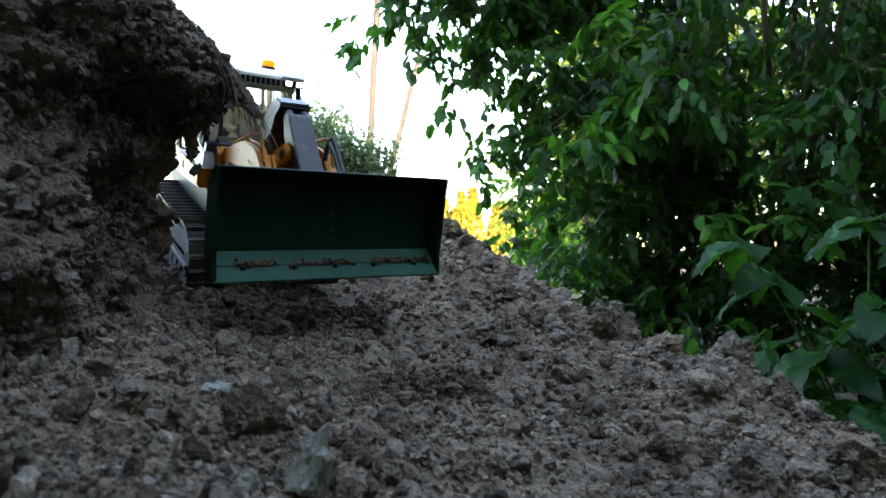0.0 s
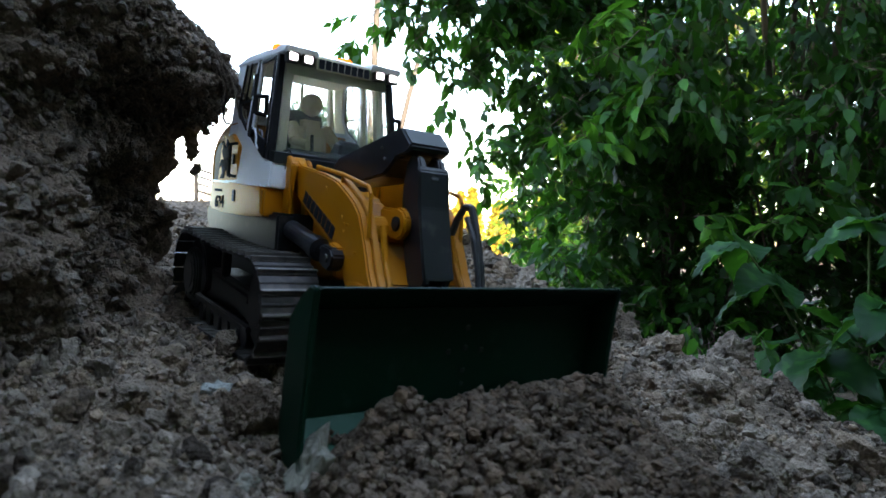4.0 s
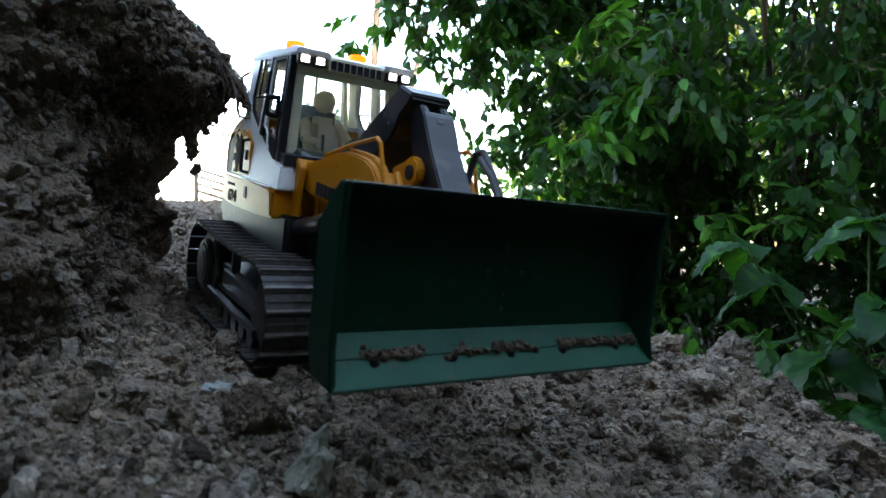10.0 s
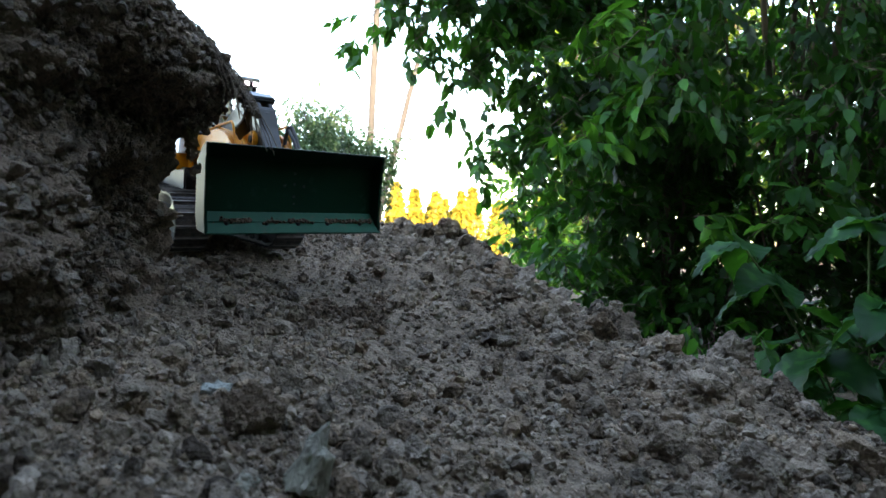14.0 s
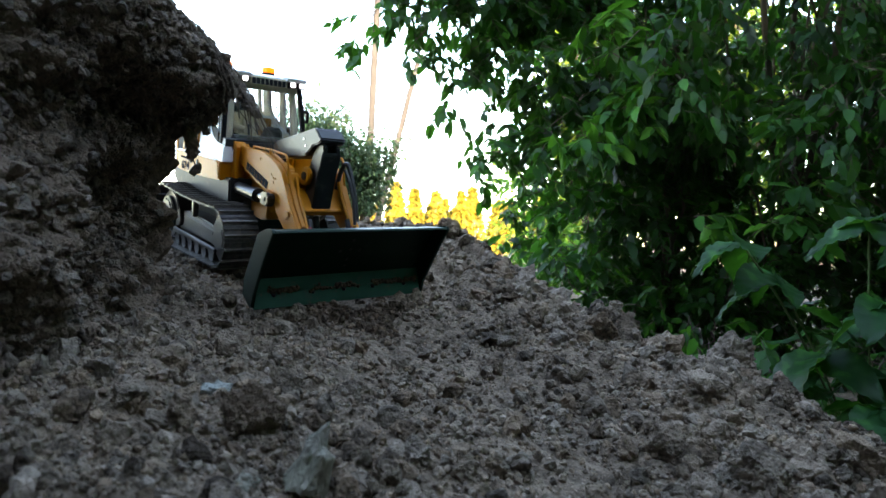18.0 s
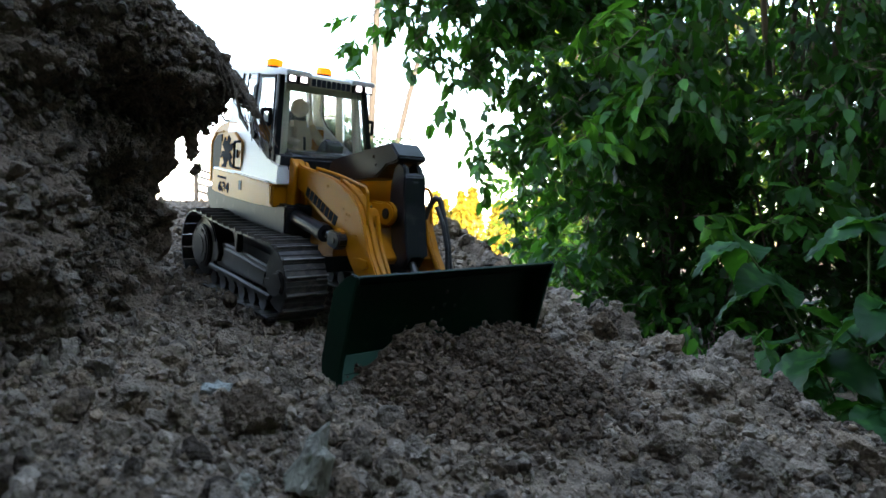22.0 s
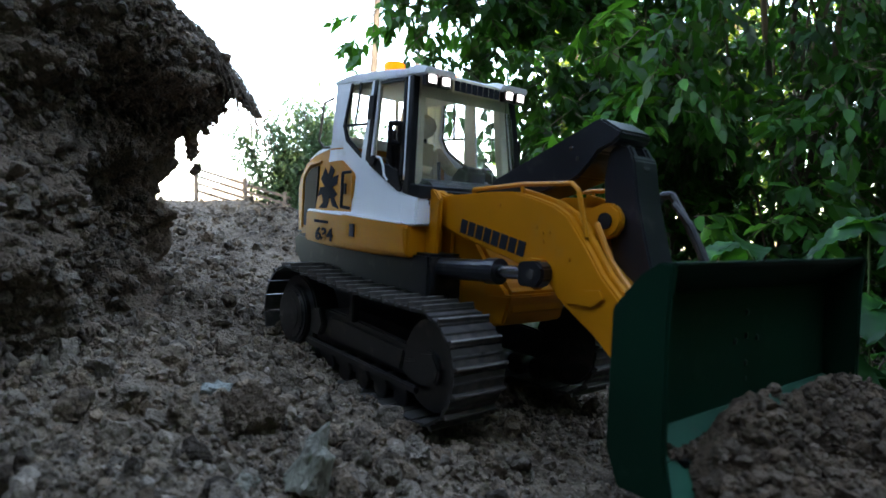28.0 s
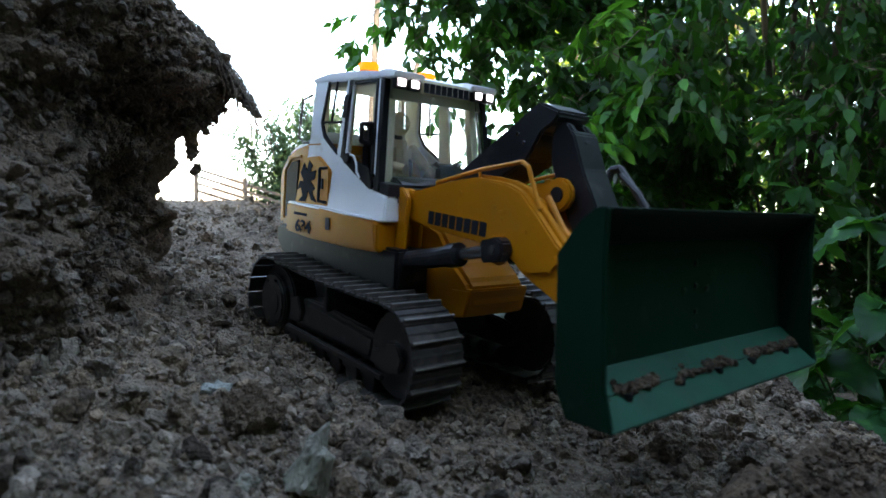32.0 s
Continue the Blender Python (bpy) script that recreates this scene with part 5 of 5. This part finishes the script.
    for side in (-1, 1):
        part("arm_plate", prism(prof, *sorted((side * 33, side * 40)), 1.2), YELLOW, arm, "yellow arm plate")
        part("arm_rim", prism(rim, *sorted((side * 30, side * 35)), 0.6), YELLOW, arm)
        part("arm_boss", disc(0, 0, 11, *sorted((side * 31.5, side * 43)), 24, 1), YELLOW, arm)
        part("lug", prism(P([(160, 71), (178, 69), (186, 74), (184, 79), (172, 79), (162, 77)]), *sorted((side * 38, side * 42)), 0.6), YELLOW, arm)
        part("eye_bracket", prism(P([(128, 84), (140, 78), (148, 86), (146, 96), (134, 98)]), *sorted((side * 39, side * 45)), 1), YELLOW, arm)
        for bx, bz in ((143, 112), (138, 116), (148, 112), (143, 107), (162, 96), (108, 132)):
            part("bolt", disc(bx - PIVOT[0], bz - PIVOT[1], 1.3, *sorted((side * 39.5, side * 40.8)), 8, 0.2), YELLOW, arm)
        part("handrail", pipe([(*[P([(80, 141)])[0][0]], side * 36, P([(80, 141)])[0][1]), (39, side * 36, 7), (83, side * 36, 5.5), (122, side * 36, 1.5), (126.5, side * 36, -3), (131, side * 36, -30)], 1.5, 8), YELLOW, arm, "yellow guard rail")
        part("rail_post", rod((83, side * 36, 5), (84, side * 36, -4), 1.2, 8), YELLOW, arm)
        ear = P([(146, 126), (152, 106)] + [(EAR[0] + 11 * math.cos(a), EAR[1] + 11 * math.sin(a)) for a in (-1.9, -1.3, -0.7, -0.1, 0.5, 1.1, 1.7, 2.2)])
        part("ear", prism(ear, *sorted((side * 11, side * 17)), 1.5), YELLOW, arm, "yellow rocker bracket")
        part("ear_pin", disc(EAR[0] - PIVOT[0], EAR[1] - PIVOT[1], 5, *sorted((side * 16.5, side * 18.2)), 16, 0.5), DARK, arm)
        if side < 0:
            bars(8, 6.3, 9.4, 1.5, pose((69.0 - PIVOT[0]) * MM, -40.2 * MM, (117.0 - PIVOT[1]) * MM, 0, 18), arm)
        part("hose_run", pipe([(131, side * 27, -22), (140, side * 27, -44), (160, side * 28, -70), (172, side * 28, -84)], 2.2, 8), YELLOW, arm)
        part("hose_end", pipe([(160, side * 24, -66), (166, side * 24, -78)], 3, 8), RUBBER, arm)
        part("hose_coupling", rod((164, side * 26, -74), (168, side * 26.5, -81), 3.0, 10), RED, arm, "red hose coupling")
    part("cross_tube", rod((112, -34, -28), (112, 34, -28), 10, 18), YELLOW, arm)
    part("cross_plate", prism(P([(150, 112), (170, 96), (186, 80), (182, 74), (160, 92), (146, 104)]), -33, 33, 1), YELLOW, arm)
    part("tip_tube", rod((TIP[0] - PIVOT[0], -40, TIP[1] - PIVOT[1]), (TIP[0] - PIVOT[0], 40, TIP[1] - PIVOT[1]), 6, 16), DARK, arm)

    # rocker (about its ear pin)
    rock = new("rocker")
    rock.parent = base
    rock["label"] = "black tilt rocker"
    rp = [(-9, 40), (-4, 46), (4, 45), (9, 38), (15, 16), (25, -10), (33, -30), (28, -43), (16, -42), (4, -20), (-6, 4), (-10, 24)]
    for side in (-1, 1):
        part("rocker_plate", prism(rp, *sorted((side * 5, side * 10.5)), 1.2), BLACK, rock)
    part("rocker_web", prism([(7, 40), (10, 37), (16.5, 14), (27, -12), (34.5, -29), (31, -30), (23, -12), (13, 12), (5, 36)], -12, 12, 1.0), BLACK, rock, "black front web with a slot")
    part("slot", disc(8.4, 31, 3.6, -3, 3, 14, 0.3), RUBBER, rock)
    part("link", rod((26, 0, -38), (48, 0, -58), 5, 12), BLACK, rock)
    # tilt ram with its cover (about the rocker's top)
    ram = new("tilt_ram")
    ram.parent = base
    ram["label"] = "black covered tilt ram"
    cp = [(-112, 3), (-104, 8), (-40, 12), (-12, 14), (-9, 13.4), (2, 1), (1, -2), (-5, -4.5), (-16, -5), (-22, -9), (-34, -15), (-60, -15), (-112, -12)]
    part("cover", prism(cp, -16, 16, 1.4), BLACK, ram, "black sheet steel ram cover")
    part("ram_barrel", rod((-122, 0, -6), (-30, 0, -3), 6, 14), BLACK, ram)
    for x, z in ((-34, 4), (-31, -4)):
        part("bolt", disc(x, z, 1.6, -16.8, -15.6, 8, 0.2), CHROME, ram)
    # lift cylinders
    cyl, prod = [], []
    for side in (-1, 1):
        c = new("lift_cylinder")
        c.parent = base
        c["label"] = "black hydraulic lift cylinder"
        part("barrel", rod((-4, 0, 0), (62, 0, 0), 7.2, 18), BLACK, c)
        part("gland", rod((56, 0, 0), (66, 0, 0), 8.4, 18), BLACK, c)
        part("foot", disc(0, 0, 8, -4, 4, 16, 0.6), BLACK, c)
        r = new("cylinder_rod")
        r.parent = base
        part("rod", rod((-46, 0, 0), (-4, 0, 0), 4.2, 14), CHROME, r)
        part("rod_eye", prism([(-11, -7), (4, -8), (9, -3), (9, 4), (4, 8), (-11, 7)], -5, 5, 1.2), BLACK, r)
        part("eye_pin", disc(0, 0, 3, -6, 6, 12, 0.3), STEEL, r)
        cyl.append((c, side * 44.5))
        prod.append((r, side * 44.5))
    # hoses beside the arm
    part("hose", pipe([(130, 26, -34), (134, 28, -14), (139, 30, -4), (145, 31, -4), (152, 32, -18), (162, 32, -40), (172, 30, -66)], 2.6, 8), RUBBER, arm, "black hydraulic hose")
    part("hose", pipe([(150, 24, -10), (160, 25, -24), (168, 26, -44), (174, 26, -70)], 2.0, 8), RUBBER, arm)

    # blade (about the arm tip)
    blade = new("dozer_blade")
    blade.parent = base
    blade["label"] = "dark green steel dozer blade"
    W = 106.5
    part("moldboard", prism([(12, -12), (11, 10), (11, 46), (14, 46), (14, 10), (15, -12)], -W + 2, W - 2, 0.6), GREEN, blade, "dark green back plate")
    part("top_lip", prism([(11, 44), (33, 58.5), (34.5, 60.5), (32, 61), (11, 47.5)], -W + 2, W - 2, 0.6), GREEN, blade)
    part("shelf", prism([(12, -11), (15.5, -11), (26, -20.5), (24, -23)], -W + 2, W - 2, 0.4), GREEN_EDGE, blade, "lighter worn green shelf plate")
    part("cutting_edge", prism([(21, -20), (24.5, -20.5), (37.5, -31), (36, -33), (20, -24)], -W, W, 0.4), GREEN_EDGE, blade, "worn green cutting edge")
    for side in (-1, 1):
        part("side_plate", prism([(34.5, 60.5), (29, 61), (20, 55), (8, 41), (7, -16), (13, -31), (37, -32), (33, -14), (33, 40)], *sorted((side * (W - 2.2), side * (W + 1.2))), 0.8), GREEN, blade, "dark green side plate")
        part("mount", prism([(-14, -9), (12, -14), (12, 34), (-4, 30), (-13, 9)], *sorted((side * 30, side * 42)), 1), GREEN, blade)
    part("mount_box", box(-4, 11, -22, 22, -4, 34, 1), BLACK, blade)
    for i, y in enumerate((-82, -38, 0, 38, 82)):
        part("bolt", disc(0, 0, 2.6, -1.6, 1.6, 6, 0.3), DARK, blade, m=pose(27.5 * MM, y * MM, -22.5 * MM, 90, 0, 0))
    for y, z in ((-12, 19), (0, 21), (12, 19), (0, 7), (0, 33), (0, -1)):
        part("hole_plug", box(13, 14.8, y - 1.8, y + 1.8, z - 1.8, z + 1.8, 0.6), BLACK, blade)
    r = np.random.default_rng(77)
    n = 2600
    yy = (r.random(n) - 0.5) * 2 * (W - 6)
    kk = np.clip(0.6 + 0.09 * r.normal(size=n), 0, 1)
    keep = vnoise(yy / 16, kk * 2.0, yy * 0, 9) > 0.42
    pts = np.stack([0.0195 + 0.010 * kk + 0 * yy, yy * MM, -0.0140 - 0.0088 * kk], 1)[keep]
    V, F = heap_of(pts, 0.0010 + 0.0050 * r.random(len(pts)) ** 8, r, BLOBS)
    ob = new("caked_soil", mesh_from("caked_soil", V.tolist(), F.tolist(), SOIL_FRESH))
    ob.parent = blade
    ob["label"] = "dried soil caked along the shelf"
    return base, arm, rock, ram, cyl, prod, blade


LOADER, ARM, ROCKER, RAM, CYL, ROD, BLADE = loader()


# ---- soil pushed before the blade ----
def soil_heap(seed, w, d, h, skew, lump, label):
    r = np.random.default_rng(seed)
    n = 7500
    y = (r.random(n) - 0.5) * w * (1 + 0.25 * r.random(n) ** 3)
    x = r.random(n) ** 0.8 * d * (1 + 0.35 * r.random(n) ** 4)
    shape = lambda a, b: h * np.clip(1 - (np.clip(a, 0, 2) / d) ** 1.4, -0.6, 1) * np.clip(1.0 - abs(2 * b / w) ** 4, -0.2, 1) * (0.9 + skew * b / w) * (0.7 + 0.6 * vnoise(a / 0.03, b / 0.03, a * 0, seed))
    top = np.where(shape(x, y) > 0.002, shape(x, y), -0.002)
    z = top - 0.001 + 0.004 * r.random(n)
    s = 0.0020 + 0.0095 * r.random(n) ** lump
    V, F = heap_of(np.stack([x, y, z], 1), s, r, BLOBS)
    core_x, core_y = np.meshgrid(np.linspace(-0.01, d * 1.15, 46), np.linspace(-w * 0.53, w * 0.53, 110))
    cz = shape(core_x, core_y) - 0.007
    cz = cz + 0.003 * lumps(core_x, core_y, core_x * 0, 0.010, seed) + 0.008 * crumble(core_x, core_y, 0.025, seed)
    cz[:, -1] = cz[0] = cz[-1] = -0.03
    ids = np.arange(110 * 46).reshape(110, 46)
    Q = np.stack([ids[:-1, :-1], ids[:-1, 1:], ids[1:, 1:], ids[1:, :-1]], -1).reshape(-1, 4)
    core = np.stack([core_x.ravel(), core_y.ravel(), cz.ravel()], 1)
    ob = new("pushed_soil", mesh_from("pushed_soil", core.tolist(), Q.tolist(), SOIL_FRESH, True))
    loose = new("loose_soil", mesh_from("loose_soil", V.tolist(), F.tolist(), SOIL_FRESH))
    loose.parent = ob
    loose["kind"] = "stuff"
    return tagged(ob, label, "soil heap")


HEAP_1 = soil_heap(11, 0.230, 0.135, 0.062, -0.12, 2.6, "loose brown heap of chunky soil pushed by the blade")
HEAP_2 = soil_heap(12, 0.215, 0.108, 0.050, 0.35, 6.0, "freshly pushed brown heap of crumbly soil")


# ---- motion ----
PATH = [  # seconds, x, y, z, heading, nose up, roll, arm lift, blade tilt
    (0, -0.2602, 0.7914, 0.1038, -55.05, -15.35, 0.73, 18.42, 2.71),
    (0.5, -0.2431, 0.7597, 0.0955, -54.68, -14.28, 0.45, 12.60, 0.74),
    (1, -0.2242, 0.7310, 0.0876, -54.31, -13.17, 0.35, 6.78, -1.23),
    (1.5, -0.2077, 0.7081, 0.0808, -54.72, -11.40, 0.33, 1.92, -3.94),
    (2, -0.1973, 0.6931, 0.0769, -55.16, -9.69, -0.21, -2.95, -6.66),
    (2.5, -0.1805, 0.6677, 0.0697, -54.53, -7.06, -0.11, -5.71, -5.69),
    (3, -0.1612, 0.6371, 0.0622, -53.96, -4.51, -0.31, -8.47, -4.73),
    (3.5, -0.1385, 0.5863, 0.0518, -54.38, -4.03, -2.01, -8.20, -4.74),
    (5.5, -0.0733, 0.4966, 0.0341, -56.75, -6.00, -2.70, 0.28, -6.91),
    (6, -0.0596, 0.4719, 0.0284, -56.21, -5.87, -3.27, 1.67, -7.14),
    (6.5, -0.0441, 0.4402, 0.0219, -55.98, -4.03, -3.48, 3.44, -7.05),
    (7, -0.0296, 0.4117, 0.0160, -55.83, -2.21, -4.05, 5.21, -6.95),
    (7.5, -0.0301, 0.4127, 0.0163, -55.82, -2.47, -4.07, 8.01, -5.90),
    (8, -0.0376, 0.4241, 0.0180, -55.83, -2.72, -4.22, 10.82, -4.85),
    (8.5, -0.0569, 0.4609, 0.0249, -56.37, -4.50, -3.63, 10.94, -3.58),
    (9, -0.0775, 0.5030, 0.0335, -56.74, -6.11, -2.91, 11.06, -2.30),
    (9.5, -0.0971, 0.5353, 0.0402, -56.92, -7.21, -2.72, 11.75, -1.12),
    (10, -0.1159, 0.5674, 0.0483, -57.03, -8.23, -2.17, 12.43, 0.07),
    (10.5, -0.1391, 0.6109, 0.0572, -57.90, -8.56, -1.54, 13.23, 0.63),
    (11, -0.1624, 0.6512, 0.0660, -58.79, -8.99, -1.14, 14.04, 1.18),
    (11.5, -0.1885, 0.6986, 0.0771, -58.79, -9.83, -0.55, 12.48, 0.19),
    (12, -0.2145, 0.7437, 0.0897, -58.79, -10.67, 0.21, 10.93, -0.81),
    (12.5, -0.2477, 0.7945, 0.1050, -55.34, -9.91, 0.98, 11.46, -0.90),
    (13, -0.2878, 0.8443, 0.1169, -51.90, -9.14, 1.76, 12.00, -0.99),
    (13.5, -0.3154, 0.8800, 0.1253, -50.58, -8.61, 1.56, 12.04, -1.15),
    (14, -0.3429, 0.9157, 0.1338, -49.27, -8.08, 1.37, 12.08, -1.31),
    (14.5, -0.3365, 0.9214, 0.1311, -50.73, -8.42, 0.91, 10.33, -6.14),
    (17, -0.3096, 0.9166, 0.1324, -48.34, -12.63, 1.56, 2.46, -27.69),
    (17.5, -0.2862, 0.8836, 0.1234, -48.45, -11.28, 1.88, 1.30, -27.86),
    (18, -0.2653, 0.8585, 0.1161, -48.51, -9.98, 2.22, 0.13, -28.02),
    (18.5, -0.2441, 0.8272, 0.1096, -48.63, -8.29, 2.05, -3.71, -23.86),
    (19, -0.2268, 0.7998, 0.1043, -48.76, -6.60, 1.85, -7.56, -19.71),
    (19.5, -0.2118, 0.7769, 0.0968, -48.19, -8.21, 1.67, -7.07, -15.69),
    (20, -0.1968, 0.7517, 0.0867, -47.72, -9.85, 1.34, -6.58, -11.67),
    (20.5, -0.1855, 0.7369, 0.0814, -47.79, -9.82, 1.44, -5.10, -11.63),
    (21, -0.1773, 0.7280, 0.0786, -47.87, -9.77, 1.55, -3.62, -11.58),
    (21.5, -0.1681, 0.7152, 0.0751, -48.00, -9.47, 1.67, -3.85, -11.08),
    (22, -0.1580, 0.7020, 0.0710, -48.09, -9.11, 1.90, -4.08, -10.58),
    (22.5, -0.1457, 0.6840, 0.0664, -47.99, -8.80, 2.02, -2.70, -7.49),
    (23, -0.1343, 0.6688, 0.0619, -47.96, -8.48, 2.14, -1.32, -4.40),
    (23.5, -0.1263, 0.6601, 0.0586, -47.80, -8.27, 2.07, -1.14, -5.63),
    (24, -0.1149, 0.6488, 0.0545, -47.72, -8.14, 2.27, -0.96, -6.85),
    (24.5, -0.1034, 0.6331, 0.0500, -47.60, -8.49, 2.18, 0.02, -5.29),
    (25, -0.0877, 0.6099, 0.0434, -47.50, -8.99, 2.13, 1.01, -3.73),
    (25.5, -0.0737, 0.5964, 0.0390, -46.73, -10.18, 2.26, 1.70, -2.92),
    (27.5, -0.0204, 0.5296, 0.0207, -49.39, -5.55, -0.53, 5.91, 1.15),
    (28, -0.0088, 0.5142, 0.0169, -50.19, -4.24, -0.04, 6.36, 1.75),
    (28.5, 0.0007, 0.5024, 0.0126, -49.68, -2.24, 0.89, 6.38, 2.47),
    (29, 0.0126, 0.4848, 0.0101, -49.41, -0.58, 1.22, 6.39, 3.20),
    (29.5, 0.0195, 0.4797, 0.0092, -48.97, -0.94, 1.52, 9.98, 5.31),
    (30, 0.0197, 0.4799, 0.0093, -48.49, -1.25, 1.99, 13.57, 7.43),
    (30.5, 0.0213, 0.4767, 0.0090, -49.85, -0.58, 1.77, 15.74, 5.09),
    (31, 0.0060, 0.4943, 0.0106, -48.72, -1.39, 1.21, 16.02, 6.60),
    (31.5, -0.0116, 0.5237, 0.0175, -49.72, -4.15, 0.63, 15.08, 5.64),
    (32, -0.0332, 0.5449, 0.0236, -50.35, -6.33, 1.19, 14.15, 4.69),
]

ROCK = [(0, -23), (1, -10), (2, 5), (3, 8.6), (6, 5.6), (7, 1), (8, -6.6), (9, -6.5), (10, -13), (11, -16.7), (12, -17.7), (13, -11.7), (14, -6), (14.5, 2), (17, 39.6), (18, 35), (19, 23), (20, 11), (22, 11), (23, 6), (24, 8.5), (25, 7), (28, 5.7), (29, 6.6), (30, 0), (31, -2), (32, -6.6)]


def glide(ts, vs, t):
    """A smooth curve through the values (monotone cubic)."""
    ts, vs, t = np.array(ts, float), np.array(vs, float), np.array(t, float)
    h = np.diff(ts)
    d = np.diff(vs) / h
    m = np.concatenate([[d[0]], np.where(d[1:] * d[:-1] > 0, (d[1:] + d[:-1]) / 2, 0), [d[-1]]])
    m[:-1] = np.clip(m[:-1], -3 * abs(d), 3 * abs(d))
    m[1:] = np.clip(m[1:], -3 * abs(d), 3 * abs(d))
    i = np.clip(np.searchsorted(ts, t, "right") - 1, 0, len(h) - 1)
    s = (t - ts[i]) / h[i]
    return ((1 + 2 * s) * (1 - s) ** 2 * vs[i] + s * (1 - s) ** 2 * h[i] * m[i] + s * s * (3 - 2 * s) * vs[i + 1] + s * s * (s - 1) * h[i] * m[i + 1])


def turn(p, deg, about):
    """A point (x, z) of the loader's side view turned nose-up about a pin."""
    a = radians(deg)
    dx, dz = p[0] - about[0], p[1] - about[1]
    return about[0] + dx * math.cos(a) - dz * math.sin(a), about[1] + dx * math.sin(a) + dz * math.cos(a)


def motions():
    ts = np.arange(0, 32.01, 0.25)
    cols = list(zip(*PATH))
    X, Y, Z, HD, UP, RL, TH, BE = (glide(cols[0], c, ts) for c in cols[1:])
    RK = glide(*zip(*ROCK), ts)
    place = [pose(x, y, z, r, -u, h) for x, y, z, h, u, r in zip(X, Y, Z, HD, UP, RL)]
    walk(LOADER, list(zip(ts, place)))
    arm_rows, rock_rows, ram_rows, blade_rows = [], [], [], []
    cyl_rows, rod_rows, fronts = [], [], []
    for i, t in enumerate(ts):
        th, be, rk = TH[i], BE[i], RK[i]
        ear, tip, eye = (turn(p, th, PIVOT) for p in (EAR, TIP, EYE))
        arm_rows.append((t, pose(PIVOT[0] * MM, 0, PIVOT[1] * MM, 0, -th, 0)))
        rock_rows.append((t, pose(ear[0] * MM, 0, ear[1] * MM, 0, rk, 0)))
        top = (ear[0] + 51 * math.sin(radians(rk)), ear[1] + 51 * math.cos(radians(rk)))
        a = math.degrees(math.atan2(top[1] - CABPIN[1], top[0] - CABPIN[0]))
        ram_rows.append((t, pose(top[0] * MM, 0, top[1] * MM, 0, -a, 0)))
        blade_rows.append((t, pose(tip[0] * MM, 0, tip[1] * MM, 0, -be, 0)))
        c = math.degrees(math.atan2(eye[1] - FOOT[1], eye[0] - FOOT[0]))
        cyl_rows.append((t, (FOOT[0] * MM, FOOT[1] * MM, -c)))
        rod_rows.append((t, (eye[0] * MM, eye[1] * MM, -c)))
        fronts.append(place[i] @ Vector(((tip[0] + 34 * math.cos(radians(be)) - 0) * MM, 0, (tip[1] - 20) * MM)))
    for ob, rows in ((ARM, arm_rows), (ROCKER, rock_rows), (RAM, ram_rows), (BLADE, blade_rows)):
        walk(ob, rows)
    for obs, rows in ((CYL, cyl_rows), (ROD, rod_rows)):
        for ob, y in obs:
            walk(ob, [(t, pose(p[0], y * MM, p[1], 0, p[2], 0)) for t, p in rows])
    # the chains run as the loader rolls
    run = [0.0]
    for i in range(1, len(ts)):
        d = Vector((X[i] - X[i - 1], Y[i] - Y[i - 1], Z[i] - Z[i - 1]))
        f = place[i].to_3x3() @ Vector((1, 0, 0))
        run.append(run[-1] + d.dot(f) * 1000)
    for ob, s0, y in SHOE_LIST:
        rows = []
        for t, s in zip(ts, run):
            x, z, a = loop_pose(s0 + s)
            rows.append((t, pose(x * MM, y * MM, z * MM, 0, a, 0)))
        walk(ob, rows)
    for ob, x, z, r in HUBS:
        walk(ob, [(t, pose(x * MM, 0, z * MM, 0, math.degrees(s / r), 0)) for t, s in zip(ts, run)])
    # soil: rises out of the cut, goes with the blade, stays where it is left
    for ob, t0, t1, t2, sag in ((HEAP_1, 1.75, 5.25, 7.0, 0.0), (HEAP_2, 17.75, 23.5, 28.0, 0.014)):
        rows = []
        i0, i2 = int(t0 * 4), int(t2 * 4)
        for i, t in enumerate(ts):
            j = min(max(i, i0), i2)
            p = fronts[j]
            up = min(1.0, max(0.0, (t - t0) / (t1 - t0)))
            up = up * up * (3 - 2 * up)
            z = max(float(ground_base(np.array([p.x]), np.array([p.y]))[0]), p.z - 0.012)
            slump = 0.034 * min(1.0, max(0.0, (t - t2) / 1.5)) + sag * min(1.0, max(0.0, (t - t2 + 4) / 4))
            rows.append((t, pose(p.x, p.y, z - (0.06 if t < t1 else 0.0) * (1 - up) - slump, 0, 8, HD[j])))
        walk(ob, rows)


motions()
